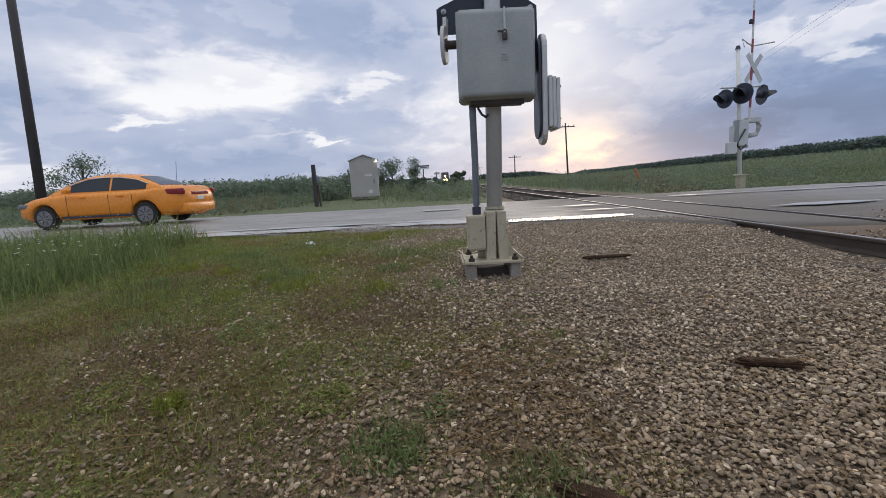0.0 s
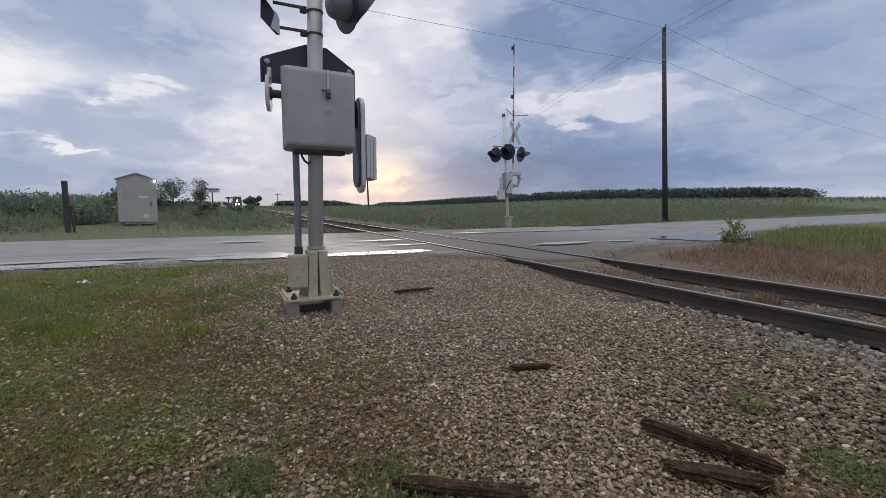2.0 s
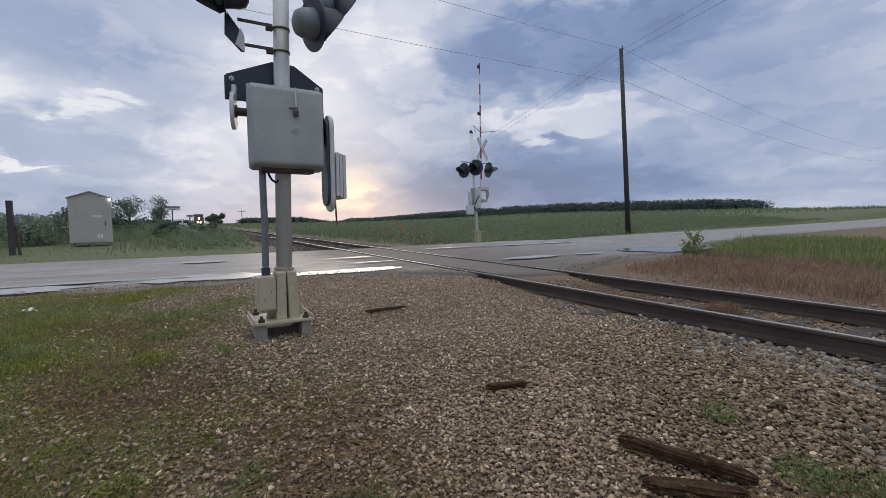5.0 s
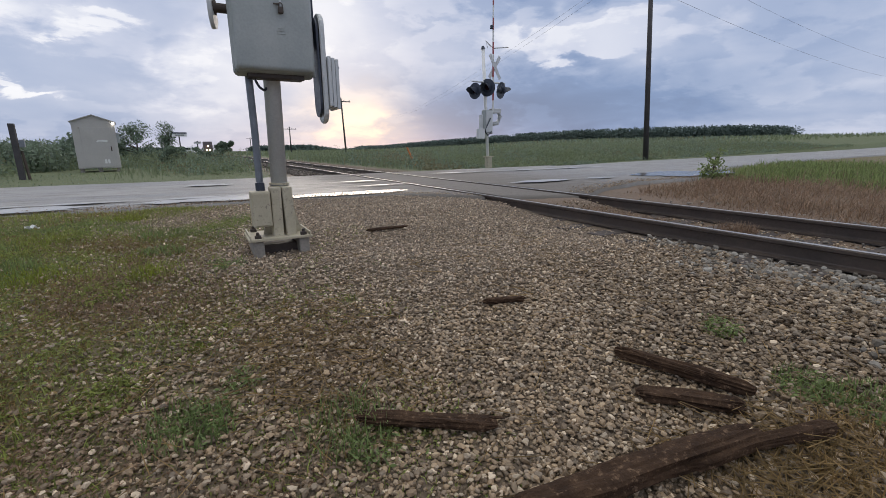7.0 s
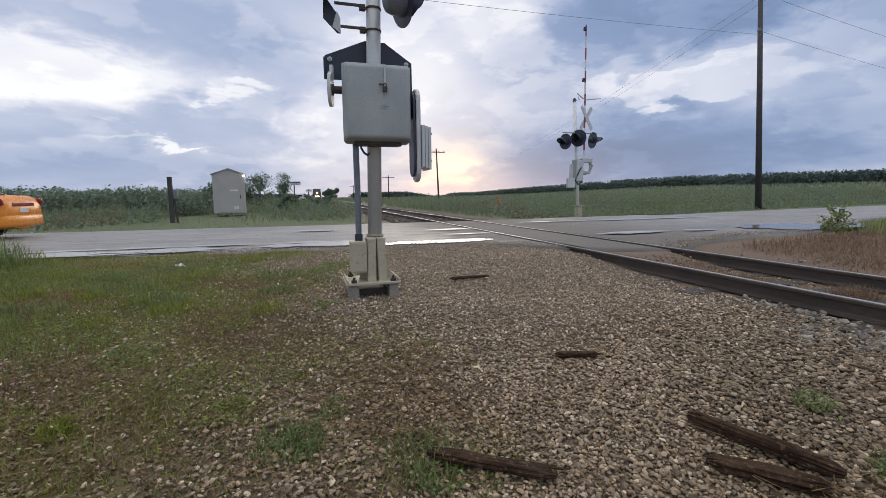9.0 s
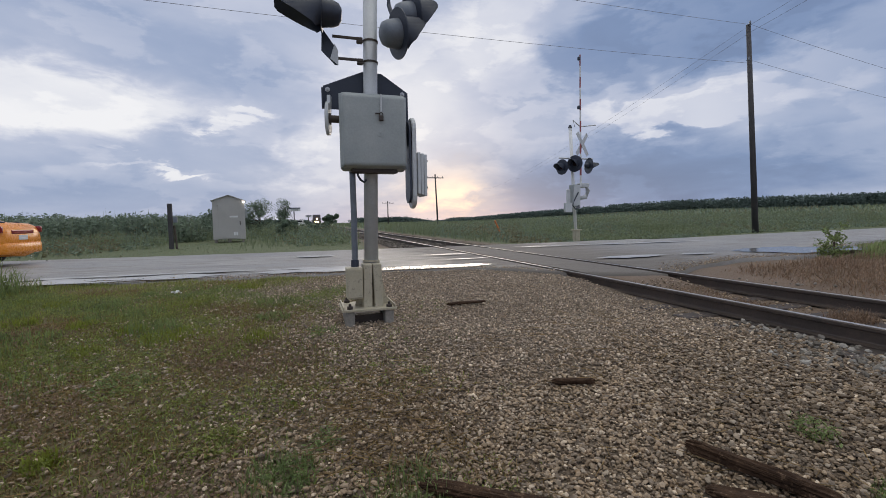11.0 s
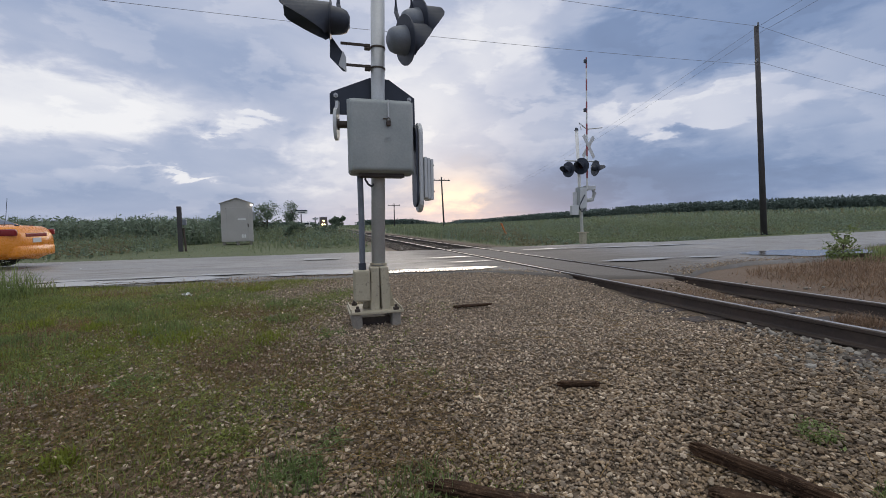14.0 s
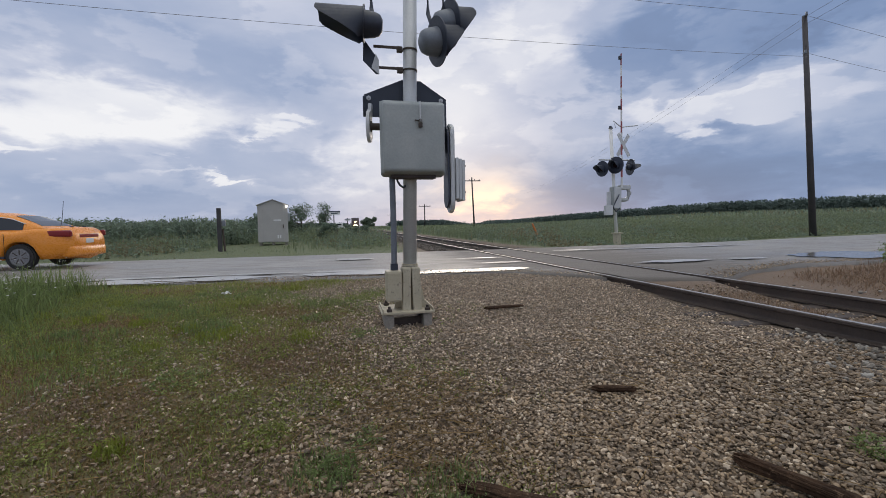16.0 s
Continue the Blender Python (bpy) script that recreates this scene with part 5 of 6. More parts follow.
keep = (RNG.random(len(x)) < (1 - 0.80 * verge(x, y)) * (1 - 0.6 * smooth(6.3, 8.0, y)) * (1 - 0.6 * smooth(2.9, 3.4, x))) & (y < road_near(x) - 0.02)
x, y = x[keep], y[keep]
pale = RNG.random(len(x)) < smooth(1.9, 4.1, y + 0.8 * (patchy(x, y, 1.7, 37) - 0.5))
for sel, m_, txt in ((pale, M_FINES, "pale worn gravel towards the road"), (~pale, M_PEBBLE, "loose tan and grey river gravel")):
    n_ = sel.sum()
    stones("gravel", x[sel], y[sel], RNG.lognormal(0, 0.30, n_) * np.interp(y[sel], [2.7, 4.5, 8], [0.0118, 0.0102, 0.0095]), m_, txt, rough=True, rag=0.35)
# thinner gravel behind
x, y = scatter(16000, -3.2, 3.6, -6.0, -0.1)
keep = RNG.random(len(x)) < 1 - 0.85 * verge(x, y)
x, y = x[keep], y[keep]
stones("gravel", x, y, RNG.lognormal(0, 0.30, len(x)) * 0.015, M_PEBBLE, "loose tan river gravel along the track", rough=True, rag=0.35)
# grit thrown over the road edge and between the rails
x = RNG.uniform(-9, 16, 7000)
x = x[(x < 3.65) | (x > 5.45)]
y = road_near(x) + 0.02 + np.abs(RNG.normal(0, 0.32, len(x)))
g_ = stones("loose_grit", x, y, RNG.lognormal(0, 0.3, len(x)) * 0.0095, M_PEBBLE, "loose grit on the road edge", rough=True, rag=0.35, z0=0.004)
x, y = scatter(2200, 3.95, 5.15, -0.5, 5.5)
stones("loose_grit", x, y, RNG.lognormal(0, 0.3, len(x)) * 0.012, M_PEBBLE, "grit between the rails", rough=True, rag=0.35)
x, y = scatter(30000, 2.1, 7.1, -5.5, 5.5)
w = np.where(x < NEAR_L, smooth(2.45, 3.3, x + 0.35 * (1.6 - y) + 0.8 * (patchy(x, y, 2.5, 15) - 0.5)) * (1 - smooth(2.2, 4.0, y)), np.where(x < NEAR_R, 0.55 * (1 - 0.8 * smooth(1.8, 2.6, y)), 0.25))
keep = (RNG.random(len(x)) < w) & (np.abs(x - NEAR_L) > 0.11) & (np.abs(x - NEAR_R) > 0.11) & ~((y > 3.2) & (RNG.random(len(x)) < 0.7))
x, y = x[keep], y[keep]
few = (x < NEAR_L) | (RNG.random(len(x)) < np.where(x < NEAR_R, 0.25, 0.2))
x, y = x[few], y[few]
stones("ballast", x, y, RNG.lognormal(0, 0.28, len(x)) * 0.0205, M_BALLAST, "coarse grey track ballast", 0.15, 0.8, 0.22)
x, y = scatter(6000, 2.6, 6.6, 16.3, 45)
keep = (np.abs(x - NEAR_L) > 0.11) & (np.abs(x - NEAR_R) > 0.11)
x, y = x[keep], y[keep]
stones("ballast", x, y, RNG.lognormal(0, 0.28, len(x)) * 0.045, M_BEDSTONE, "brownish ballast beyond the road", 0.15, 0.75, 0.35, True)


# ---- grass and weeds ----
def blades(name, x, y, h, w, mat, label, lean=0.45, category="grass", z=None):
    n = len(x)
    z = height(x, y) if z is None else z
    a = RNG.uniform(0, math.tau, n)
    ux, uy = np.cos(a) * w / 2, np.sin(a) * w / 2
    d = RNG.uniform(0, math.tau, n)
    l = np.abs(RNG.normal(0, lean, n)) * h
    dx, dy = np.cos(d) * l, np.sin(d) * l
    zero = np.zeros(n)
    base = np.stack([x, y, z - 0.01], 1)
    mid = base + np.stack([dx * 0.35, dy * 0.35, h * 0.6], 1)
    tip = base + np.stack([dx, dy, h * (1 - 0.25 * np.minimum(1, l / np.maximum(h, 1e-3)))], 1)
    u = np.stack([ux, uy, zero], 1)
    v = np.stack([base - u, base + u, mid + u * 0.75, mid - u * 0.75, tip], 1)
    k = (np.arange(n) * 5)[:, None]
    q = k + np.array([0, 1, 2, 3])
    t = k + np.array([3, 2, 4])
    return tagged(stuff_mesh(name, v.reshape(-1, 3), [q, t], mat), label, category, kind="stuff")


# short verge grass, green towards the road and tired near the camera
x, y = scatter(260000, -7.5, 0.9, -0.6, 8.5)
lush = smooth(3.2, 5.5, y - 0.5 * (x + 2))
dens = np.maximum(verge(x, y), 0.9 * smooth(6.3, 7.6, y) * smooth(0.2, -1.2, x)) * (0.42 + 0.58 * lush) * (0.12 + 0.88 * np.maximum(patchy(x, y, 2.2, 9), 0.45 * lush)) * np.interp(x, [-9, -5, -2], [0.5, 0.8, 1])
keep = (RNG.random(len(x)) < dens) & (y < road_near(x) - 0.1 + 0.25 * (patchy(x, y, 3, 2) - 0.5))
x, y = x[keep], y[keep]
lush = smooth(3.2, 5.5, y - 0.5 * (x + 2))
pick = RNG.random(len(x)) < 0.10 + 0.8 * lush * smooth(0.1, 0.55, patchy(x, y, 1.9, 19))
g = RNG.uniform(0.02, 0.06, len(x)) * (1 + 0.7 * patchy(x, y, 1.5, 12))
blades("grass", x[pick], y[pick], g[pick], RNG.uniform(0.005, 0.010, pick.sum()), M_GRASS, "short green verge grass", 0.6)
other = ~pick
half_ = other & (RNG.random(len(x)) < 0.30 + 0.6 * patchy(x, y, 2.0, 14))
blades("grass", x[half_], y[half_], g[half_] * 0.8, RNG.uniform(0.004, 0.009, half_.sum()), M_STRAW, "short dry yellow grass", 0.9)
rest = other & ~half_
blades("grass", x[rest], y[rest], g[rest], RNG.uniform(0.005, 0.010, rest.sum()), M_GRASS, "thin green grass among gravel", 0.7)


# low mossy cover on the tired ground
x, y = scatter(170000, -4.2, 0.7, 0.0, 5.6)
keep = RNG.random(len(x)) < smooth(0.05, 0.7, verge(x, y) + 0.5 * (patchy(x, y, 4.5, 31) - 0.5)) * (0.35 + 0.65 * patchy(x, y, 6, 17))
x, y = x[keep], y[keep]
tone = patchy(x, y, 2.6, 23) + RNG.normal(0, 0.25, len(x))
for sel, m_, txt in ((tone > 0.56, M_GRASS, "low mossy green ground cover"), (tone <= 0.56, M_MOSS, "low brown mossy ground cover")):
    blades("ground_cover", x[sel], y[sel], RNG.uniform(0.012, 0.04, sel.sum()), RNG.uniform(0.006, 0.013, sel.sum()), m_, txt, 1.1)


def clump(cx, cy, r, n, h, mat, label, w=0.008, lean=0.5, name="grass_tuft"):
    a, q = RNG.uniform(0, math.tau, n), r * np.sqrt(RNG.random(n))
    return blades(name, cx + np.cos(a) * q, cy + np.sin(a) * q, RNG.uniform(0.45, 1.0, n) * h, np.full(n, w), mat, label, lean)


for cx, cy, r, n, h in ((-1.0, 2.05, 0.20, 260, 0.12), (-0.35, 1.75, 0.22, 200, 0.16), (-1.9, 2.3, 0.35, 260, 0.10), (-2.4, 4.9, 0.25, 300, 0.14), (-1.3, 5.9, 0.3, 300, 0.12), (-1.5, 4.3, 0.35, 260, 0.10), (-0.9, 3.6, 0.3, 160, 0.07), (1.95, 1.36, 0.11, 220, 0.05), (1.78, 0.86, 0.13, 300, 0.07), (1.80, 0.58, 0.17, 420, 0.10), (-3.0, 3.6, 0.4, 260, 0.12), (-3.6, 4.6, 0.5, 420, 0.15), (-2.9, 5.6, 0.4, 400, 0.16), (0.6, 3.9, 0.25, 60, 0.04), (-1.6, 1.5, 0.3, 240, 0.12)):
    clump(cx, cy, r, n, h, M_LUSH if RNG.random() < 0.6 else M_GRASS, "green grass tuft growing in gravel")
for cx, cy, r, n, h in ((1.45, 0.46, 0.25, 500, 0.13), (1.05, 0.58, 0.28, 300, 0.10), (1.2, 0.9, 0.2, 80, 0.06), (-0.2, 2.9, 0.45, 220, 0.06), (-0.5, 2.4, 0.4, 180, 0.07), (4.75, 2.83, 0.22, 500, 0.20), (4.5, 3.9, 0.3, 500, 0.13), (4.35, 2.6, 0.25, 260, 0.12), (4.7, 4.7, 0.35, 400, 0.1)):
    clump(cx, cy, r, n, h, M_RUSSET if cx > 3 else M_STRAW, "dry straw-coloured grass tuft", 0.006, 0.9)
for k in range(34):
    cx, cy = RNG.uniform(-6.2, -1.2), RNG.uniform(4.2, 7.4)
    clump(cx, cy, RNG.uniform(0.08, 0.26), int(RNG.uniform(90, 260)), RNG.uniform(0.06, 0.14), M_YELLOW if k % 3 else M_LUSH, "bright yellow-green tuft on the verge", 0.010, 0.7)
clump(-2.25, 2.5, 0.09, 160, 0.09, M_YELLOW, "yellow-green weed on the verge", 0.012, 0.7)
clump(-0.95, 2.75, 0.07, 80, 0.05, M_YELLOW, "yellow-green weed on the gravel", 0.010, 0.7)


def stems(x, y, label):
    """Long straw stems lying flat."""
    n = len(x)
    a, l = RNG.uniform(0, math.tau, n), RNG.uniform(0.06, 0.28, n)
    z = height(x, y) + RNG.uniform(0.02, 0.045, n)
    d = np.stack([np.cos(a) * l, np.sin(a) * l, RNG.uniform(-0.02, 0.04, n)], 1)
    u = np.stack([-np.sin(a), np.cos(a), np.zeros(n)], 1) * 0.0022
    p = np.stack([x, y, z], 1)
    up = np.array([0, 0, 0.003])
    v = np.stack([p - u, p + u, p + up, p + d - u, p + d + u, p + d + up], 1)
    k = (np.arange(n) * 6)[:, None]
    q = np.concatenate([k + np.array(f) for f in ((0, 1, 4, 3), (1, 2, 5, 4), (2, 0, 3, 5))])
    return tagged(stuff_mesh("straw_stems", v.reshape(-1, 3), q, M_STRAW), label, "straw", kind="stuff")


x1, y1 = RNG.normal(-0.5, 0.35, 260), RNG.normal(2.4, 0.4, 260)
x2, y2 = RNG.normal(1.25, 0.30, 420), RNG.normal(0.62, 0.17, 420)
x3, y3 = scatter(420, -3.2, 2.6, 0.6, 4.2)
stems(np.concatenate([x1, x2, x3]), np.concatenate([y1, y2, y3]), "loose dry straw stems on the gravel")


def paper(x, y):
    bm = B()
    bmesh.ops.create_grid(bm, x_segments=8, y_segments=6, size=0.5)
    for v in bm.verts:
        v.co = Vector((v.co.x * 0.13, v.co.y * 0.07, 0.03 + 0.05 * noise.noise(v.co * 3.1)))
    bmesh.ops.solidify(bm, geom=list(bm.faces), thickness=0.002)
    bmesh.ops.transform(bm, matrix=Matrix.Translation(lay(x, y)), verts=bm.verts)
    tagged(part("paper_scrap", bm, M_WHITE), "crumpled white paper scrap lying in the grass", "litter")


paper(-2.7, 6.95)
# tall weeds at the edge of the verge
x, y = scatter(16000, -9.5, -3.2, 2.0, 8.2)
keep = RNG.random(len(x)) < smooth(-3.9, -5.2, x + 0.8 * patchy(x, y, 2, 3) + 0.15 * (y - 5)) * 0.9
x, y = x[keep], y[keep]
blades("tall_grass", x, y, RNG.uniform(0.08, 0.32, len(x)), RNG.uniform(0.006, 0.014, len(x)), M_LUSH, "tall green weeds on the verge", 0.5)
x, y = scatter(9000, -8.5, -4.3, 4.6, 8.1)
keep = RNG.random(len(x)) < smooth(0.25, 0.7, patchy(x, y, 1.6, 61) + 0.25 * smooth(-4.6, -6, x))
x, y = x[keep], y[keep]
hh = RNG.uniform(0.20, 0.68, len(x)) * smooth(-4.2, -5.4, x) * (0.6 + 0.5 * patchy(x, y, 2.3, 62))
blades("tall_grass", x, y, hh, RNG.uniform(0.006, 0.016, len(x)), M_LUSH, "tall wild grass clump on the verge", 0.7)
x, y = scatter(170, -7.5, -4.4, 4.8, 8.0)
leaf_v = []
for px, py in zip(x, y):
    pz = float(height(px, py)) + RNG.uniform(0.3, 0.62)
    for k in range(5):
        a = k * math.tau / 5
        leaf_v.append([(px, py, pz), (px + 0.016 * math.cos(a), py + 0.016 * math.sin(a), pz + 0.008), (px + 0.016 * math.cos(a + 0.9), py + 0.016 * math.sin(a + 0.9), pz + 0.01)])
lv = np.array(leaf_v).reshape(-1, 3)
tagged(stuff_mesh("wild_flowers", lv, np.arange(len(lv)).reshape(-1, 3), M_WHITE), "tiny white wild flowers in the verge", "flowers", kind="stuff")
# far side of the track: russet weeds, green behind
x, y = scatter(95000, 6.1, 24, -4, 10.5)
keep = (y < road_near(x) - 0.35 - 0.5 * patchy(x, y, 1.5, 4)) & (RNG.random(len(x)) < smooth(6.1, 7.2, x) * np.where(x > 12, 0.6, 1.0))
x, y = x[keep], y[keep]
gr = RNG.random(len(x)) < 0.85 * smooth(11, 15, x + 0.5 * (patchy(x, y, 1, 8) - 0.5) * 4)
hh = RNG.uniform(0.05, 0.30, len(x)) * smooth(5.7, 8.5, x) * (0.6 + 0.7 * patchy(x, y, 1.3, 81))
blades("dry_weeds", x[~gr], y[~gr], hh[~gr], RNG.uniform(0.006, 0.016, (~gr).sum()), M_RUSSET, "dry russet weeds beside the track", 1.5)
blades("grass", x[gr], y[gr], hh[gr] * 1.2, RNG.uniform(0.012, 0.03, gr.sum()), M_LUSH, "green grass beside the road", 0.5)
# field strip beyond the road
x, y = scatter(60000, -34, 70, 16.0, 60)
off = y - road_far(x)
u = RNG.random(len(x))
keep = (off > 0.25) & (np.abs(x - GAUGE_MID) > 2.3 + 0.6 * patchy(x, y, 0.6, 6)) & (u < np.interp(off, [0, 6, 45], [1.0, 0.8, 0.35])) & (((x + 5.2) / 2.6) ** 2 + ((y - 28.5) / 2.6) ** 2 > 0.6 + 0.9 * patchy(x, y, 1.2, 71))
x, y = x[keep], y[keep]
off = y - road_far(x)
tall = np.where(x > GAUGE_MID, np.interp(off, [0, 1.5, 5, 30], [0.06, 0.14, 0.65, 0.95]), np.interp(off - np.interp(x, [-9, -7, -2.6, -1.5], [0, 7, 7, 2]), [-7, 0, 3.6, 5.2, 12, 30], [0.05, 0.06, 0.10, 0.6, 1.0, 1.1]))
tall = np.where((x > -4.0) & (x < 2.3), np.maximum(tall, 0.6 * smooth(3, 6, off) * patchy(x, y, 0.8, 21)), tall)
tall = tall * (0.65 + 0.6 * patchy(x, y, 0.9, 41))
kind_ = patchy(x, y, 0.7, 43) + RNG.normal(0, 0.16, len(x))
for sel, m_, txt in ((kind_ < 0.72, M_FIELD, "tall green field weeds beyond the road"), ((kind_ >= 0.72) & (kind_ < 1.04), M_CORN, "darker field weeds beyond the road"), (kind_ >= 1.04, M_DRYFIELD, "dry stalks among the field weeds")):
    blades("field_grass", x[sel], y[sel], tall[sel] * RNG.uniform(0.6, 1.15, sel.sum()), RNG.uniform(0.02, 0.05, sel.sum()), m_, txt, 0.45)
# leafy weeds standing in the strip
def weeds(x, y, h, per, size, mat, label, name="field_weeds", spread=0.16):
    """Leafy weeds: small tilted leaves through the height of each plant."""
    n = len(x) * per
    px, py, ph = np.repeat(x, per), np.repeat(y, per), np.repeat(h, per)
    u = RNG.random(n) ** 0.7
    wide = spread + 0.30 * ph * (1 - 0.7 * u)
    p = np.stack([px + RNG.normal(0, 1, n) * wide * 0.5, py + RNG.normal(0, 1, n) * wide * 0.5, height(px, py) + u * ph], 1)
    a = RNG.normal(0, 1, (n, 3)) * np.array([1, 1, 0.7])
    a /= np.linalg.norm(a, axis=1)[:, None]
    b = np.cross(a, RNG.normal(0, 1, (n, 3)))
    b /= np.linalg.norm(b, axis=1)[:, None]
    q = (size * RNG.uniform(0.5, 1.3, n) * (1 - 0.5 * u))[:, None]
    v = np.stack([p - a * q, p + b * q * 0.4, p + a * q, p - b * q * 0.4], 1)
    return tagged(stuff_mesh(name, v.reshape(-1, 3), (np.arange(n) * 4)[:, None] + np.arange(4), mat), label, "corn" if name == "corn" else "weeds", kind="stuff")


# low leafy cover on the verge, creeping into the gravel
x, y = scatter(34000, -5.2, 0.9, 0.3, 7.6)
cover = patchy(x, y, 2.9, 101)
keep = (RNG.random(len(x)) < smooth(0.02, 0.75, verge(x, y) + 0.55 * (cover - 0.5)) * (0.15 + 0.85 * patchy(x, y, 5.5, 103))) & (y < road_near(x) - 0.3)
x, y = x[keep], y[keep]
tone = patchy(x, y, 2.1, 105) + RNG.normal(0, 0.16, len(x)) - 0.16 + 0.46 * smooth(3.2, 6.3, y)
h_ = RNG.uniform(0.02, 0.055, len(x)) * (0.7 + 0.8 * patchy(x, y, 3.3, 107))
for sel, m_, txt in ((tone < 0.30, M_RUSSET, "reddish brown low weeds on the verge"), ((tone >= 0.30) & (tone < 0.52), M_MOSS, "brown low weeds on the verge"), ((tone >= 0.52) & (tone < 0.85), M_GRASS, "olive low weeds on the verge"), (tone >= 0.85, M_LUSH, "green low weeds on the verge")):
    weeds(x[sel], y[sel], h_[sel], 8, 0.017, m_, txt, "low_weeds", 0.05)
# small leafy plants standing out of the gravel
for cx, cy, r, n, m_ in ((-0.96, 2.02, 0.14, 60, M_LUSH), (-1.35, 2.45, 0.16, 55, M_GRASS), (-0.75, 2.3, 0.10, 26, M_LUSH), (-2.2, 3.4, 0.22, 70, M_LUSH), (-1.55, 3.9, 0.2, 60, M_GRASS), (-0.7, 4.3, 0.16, 40, M_LUSH), (-2.6, 2.6, 0.2, 60, M_GRASS), (-0.28, 1.58, 0.12, 36, M_LUSH), (1.72, 0.80, 0.12, 50, M_LUSH), (1.95, 1.36, 0.10, 40, M_LUSH)):
    a, q = RNG.uniform(0, math.tau, n), r * np.sqrt(RNG.random(n))
    weeds(cx + q * np.cos(a), cy + q * np.sin(a), RNG.uniform(0.03, 0.085, n), 9, 0.02, m_, "small leafy green plant in the gravel", "leafy_plant", 0.03)
x, y = scatter(30000, -34, 66, 16.2, 52)
off = y - road_far(x)
keep = (off > 0.9) & (np.abs(x - GAUGE_MID) > 2.9 + 0.8 * patchy(x, y, 0.6, 6)) & (((x + 5.2) / 3.2) ** 2 + ((y - 28.0) / 3.4) ** 2 > 0.8 + 0.8 * patchy(x, y, 1.2, 71)) & ((x > GAUGE_MID) | (off > np.interp(x, [-34, -9, -7, -2.6, -1.5], [1.5, 2.5, 9, 9, 5]))) & (RNG.random(len(x)) < np.interp(off, [0, 4, 36], [1, 0.9, 0.5]))
x, y = x[keep], y[keep]
off = y - road_far(x)
h_ = np.interp(off, [0, 1.5, 5, 20], [0.12, 0.3, 0.75, 0.95]) * (0.45 + 0.9 * patchy(x, y, 0.8, 91)) * RNG.uniform(0.6, 1.15, len(x))
tone = patchy(x, y, 0.45, 93) + RNG.normal(0, 0.14, len(x))
for sel, m_, txt in ((tone < 0.5, M_FIELD, "leafy green weeds beyond the road"), ((tone >= 0.5) & (tone < 0.9), M_CORN, "darker leafy weeds beyond the road"), (tone >= 0.9, M_DRYFIELD, "dry brownish weeds beyond the road")):
    weeds(x[sel], y[sel], h_[sel], 9, 0.11, m_, txt)
# far fields
x, y = scatter(45000, -260, 330, 40, 300)
keep = (np.abs(x - GAUGE_MID) > 3.5) & (y > road_far(x) + 3)
x, y = x[keep], y[keep]
shade_ = patchy(x, y * 2.5, 0.05, 97) + RNG.normal(0, 0.12, len(x))
for sel, m_, txt in ((shade_ < 0.62, M_FIELD, "far green field"), ((shade_ >= 0.62) & (shade_ < 0.97), M_CORN, "darker part of the far field"), (shade_ >= 0.97, M_DRYFIELD, "pale dry part of the far field")):
    blades("field_grass", x[sel], y[sel], RNG.uniform(0.5, 1.15, sel.sum()), RNG.uniform(0.15, 0.4, sel.sum()), m_, txt, 0.6)
# corn stand
x, y = scatter(5200, -40, -7.6, 30, 44)
y = np.round(y / 0.75) * 0.75
tall = RNG.uniform(1.35, 1.85, len(x)) * (0.85 + 0.25 * patchy(x, y, 1.1, 51))
weeds(x, y, tall, 12, 0.24, M_CORN, "dense stand of green corn", "corn")
blades("corn_stalks", x, y, tall * 0.95, np.full(len(x), 0.04), M_CORN, "stalks of the corn stand", 0.08, "corn")
pick = RNG.random(len(x)) < 0.35
blades("corn_tassels", x[pick], y[pick], tall[pick] + RNG.uniform(0.1, 0.4, pick.sum()), np.full(pick.sum(), 0.04), M_FIELD, "tassels standing over the corn", 0.10, "corn")


# ---- trees ----
def leaf_cloud(name, blobs, per, size, mat, parent=None):
    """Many small leaf sprays filling uneven lobes; blobs: rows of x, y, z, rx, ry, rz."""
    bl = np.array(blobs, float)
    n = len(bl) * per
    c = np.repeat(bl, per, 0)
    d = RNG.normal(0, 1, (n, 3))
    d /= np.linalg.norm(d, axis=1)[:, None]
    p = c[:, :3] + d * c[:, 3:] * (RNG.random((n, 1)) ** 0.45)
    a = RNG.normal(0, 1, (n, 3))
    a /= np.linalg.norm(a, axis=1)[:, None]
    b = np.cross(a, RNG.normal(0, 1, (n, 3)))
    b /= np.linalg.norm(b, axis=1)[:, None]
    s = size * RNG.uniform(0.5, 1.3, (n, 1))
    v = np.stack([p - a * s, p + b * s * 0.45, p + a * s, p - b * s * 0.45], 1)
    return stuff_mesh(name, v.reshape(-1, 3), (np.arange(n) * 4)[:, None] + np.arange(4), mat, parent)


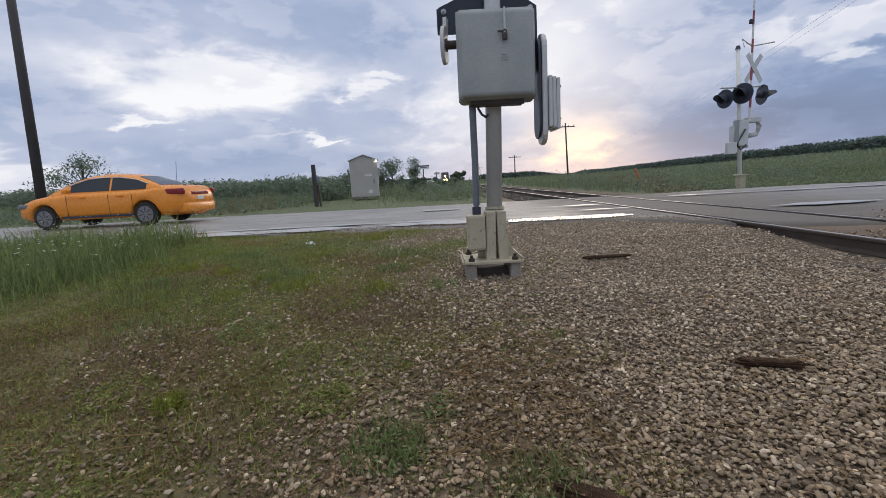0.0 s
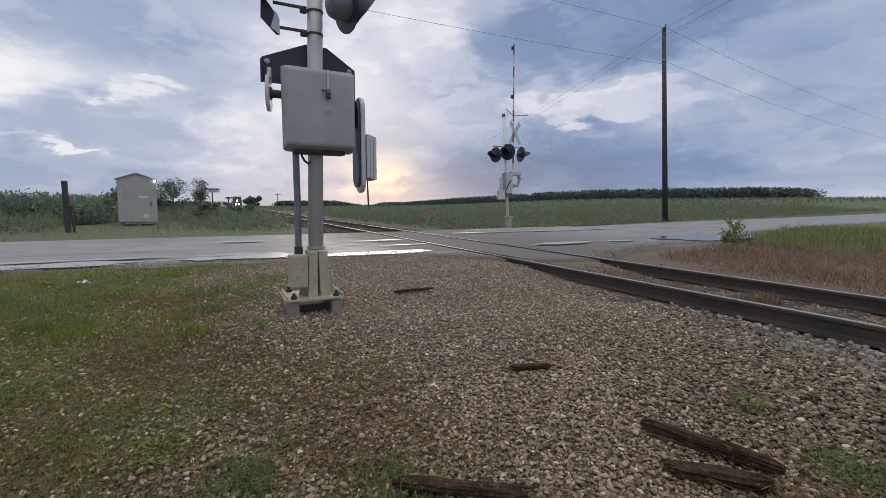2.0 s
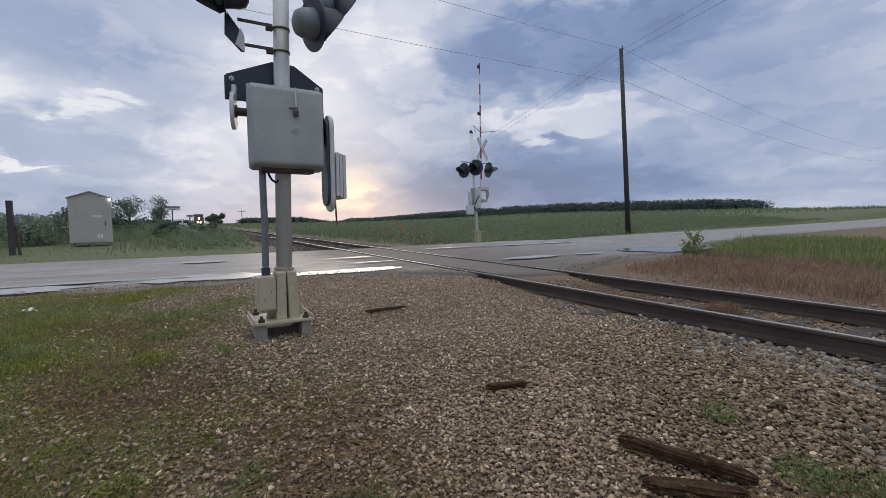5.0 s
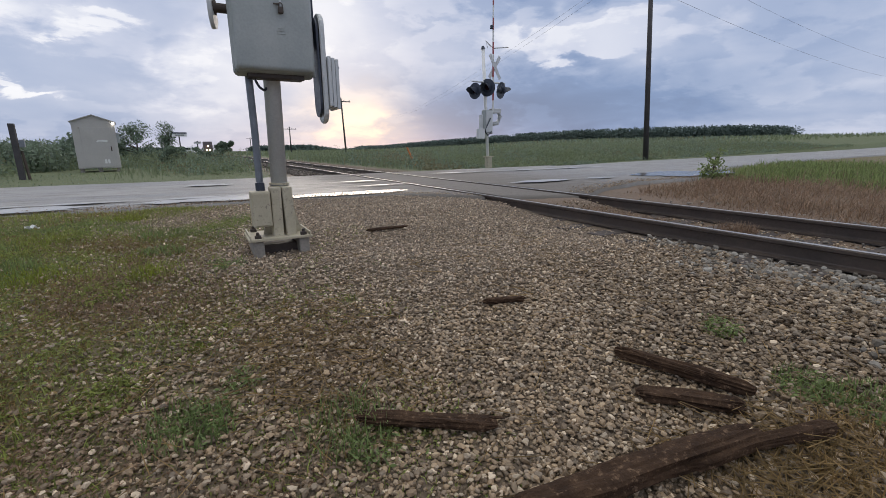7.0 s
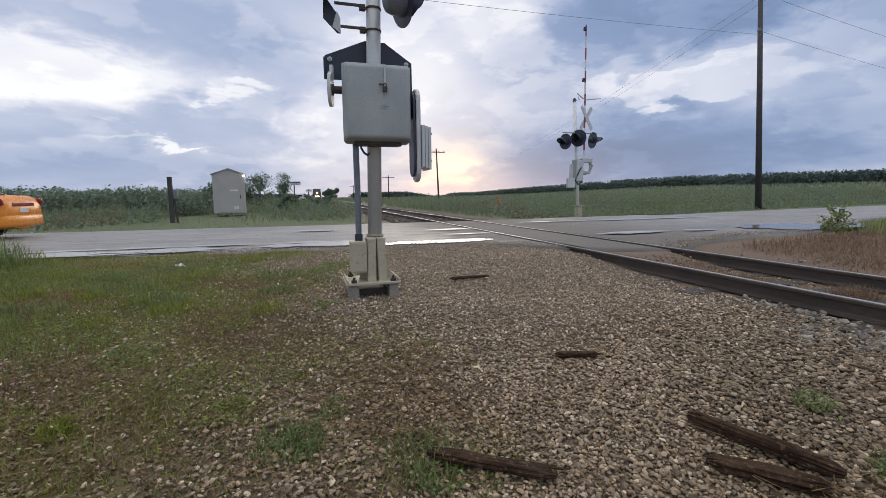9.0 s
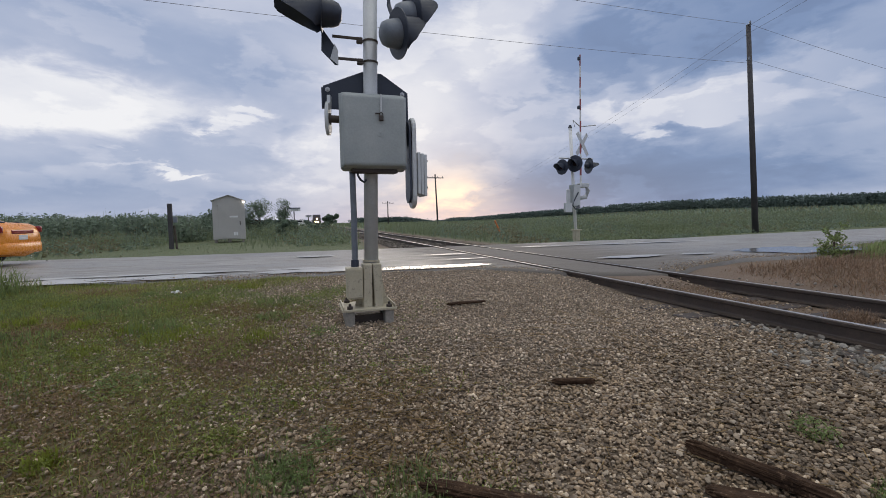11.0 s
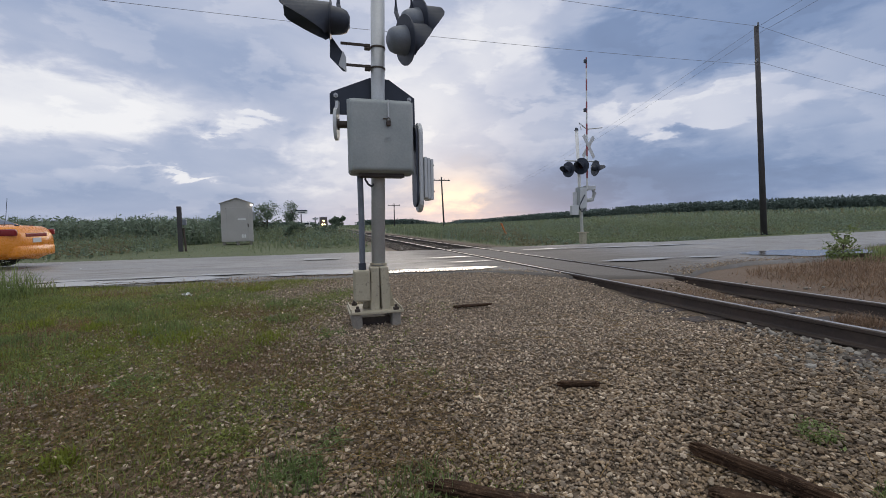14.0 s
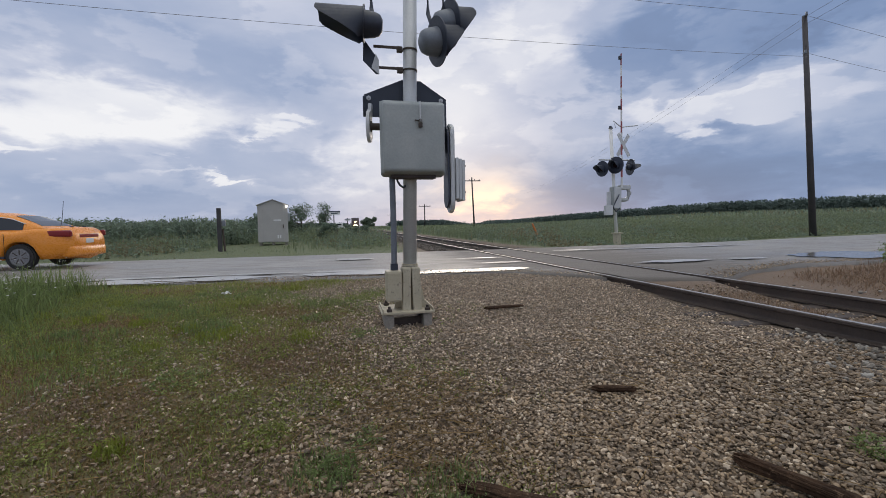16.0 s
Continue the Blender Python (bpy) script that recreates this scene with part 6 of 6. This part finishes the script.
def tree(x, y, h, spread, label, per=130, size=0.2, lobes=14, trunk=0.3, mat=None):
    t = thing("tree", label, "tree")
    g = float(height(x, y))
    bm = B()
    rod(bm, (x, y, g - 0.1), (x + 0.05 * h, y, g + h * 0.75), 0.03 * h, 0.008 * h, 10)
    blobs = []
    for k in range(lobes):
        a = RNG.uniform(0, math.tau)
        u = RNG.uniform(trunk, 0.95)
        r = spread * (1 - abs(u - 0.5) * 1.1) * RNG.uniform(0.4, 1)
        p = (x + r * math.cos(a), y + r * math.sin(a), g + u * h)
        rod(bm, (x + 0.03 * h * u, y, g + h * u * 0.7), p, 0.010 * h, 0.003 * h, 6)
        q = RNG.uniform(0.2, 0.42) * h * 0.5
        blobs.append((*p, q * 1.2, q * 1.2, q))
    part("trunk", bm, M_TRUNK, t)
    c = leaf_cloud("crown", blobs, per, size, mat or M_LEAF, t)
    c["kind"] = "stuff"
    return t


tree(-5.1, 43, 3.0, 1.6, "small leafy tree behind the hut", size=0.085, per=200, lobes=24, trunk=0.12)
tree(-7.7, 38, 2.2, 1.3, "low bush beside the hut", size=0.08, per=260, trunk=0.15)
tree(-3.75, 60, 4.1, 0.7, "thin young tree behind the hut", size=0.09, per=170, lobes=20, trunk=0.12)
tree(-3.9, 58, 1.6, 1.2, "low bush behind the hut", size=0.09, per=360, trunk=0.15)
tree(12.4, 255, 6.2, 5.0, "lone round tree far along the track", size=0.4, per=420, lobes=22, trunk=0.12)
tree(-1.6, 33, 1.3, 1.5, "low green bush at the trackside", size=0.07, per=300, trunk=0.1, lobes=20)
tree(-0.1, 33, 1.1, 1.3, "low green bush at the trackside", size=0.07, per=300, trunk=0.1, lobes=18)
tree(11.3, 7.05, 0.85, 0.42, "small leafy shrub beside the puddle", size=0.045, trunk=0.02, lobes=26, per=26, mat=M_LUSH)
tree(-19.5, 24, 3.4, 1.8, "sparse shrub behind the parked car", size=0.07, per=160)


def far_wood(name, points, h, label, size=0.8, per=120):
    blobs = []
    for (x0, y0, h0), (x1, y1, h1) in zip(points, points[1:]):
        L = math.hypot(x1 - x0, y1 - y0)
        for k in range(max(2, int(L / 0.5))):
            u = RNG.random()
            x, y = x0 + (x1 - x0) * u, y0 + (y1 - y0) * u + RNG.uniform(0, 8)
            hh = (h0 + (h1 - h0) * u) * RNG.uniform(0.93, 1.0)
            g = float(height(x, y))
            blobs.append((x, y, g + hh * 0.40, RNG.uniform(3.0, 6.5), 3.0, hh * 0.60))
    return tagged(leaf_cloud(name, blobs, per, size, M_FARWOOD), label, "woodland", kind="stuff")


far_wood("far_woodland", ((70, 235, 1.3), (105, 215, 4.0), (150, 190, 6.0), (185, 150, 6.9), (215, 112, 6.9), (228, 98, 6.0)), 6, "dark wood along the hill", 0.6, 190)
far_wood("far_woodland", ((40, 420, 5), (90, 420, 6), (110, 415, 2)), 6, "far wood on the horizon", 1.3, 60)
far_wood("far_woodland", ((-420, 330, 6), (-200, 400, 6), (-60, 420, 5), (0, 430, 4)), 6, "far low trees on the horizon", 1.3, 60)
far_wood("far_woodland", ((130, 400, 4), (260, 380, 4), (480, 200, 4), (560, 60, 4)), 6, "far low trees on the horizon", 1.3, 60)
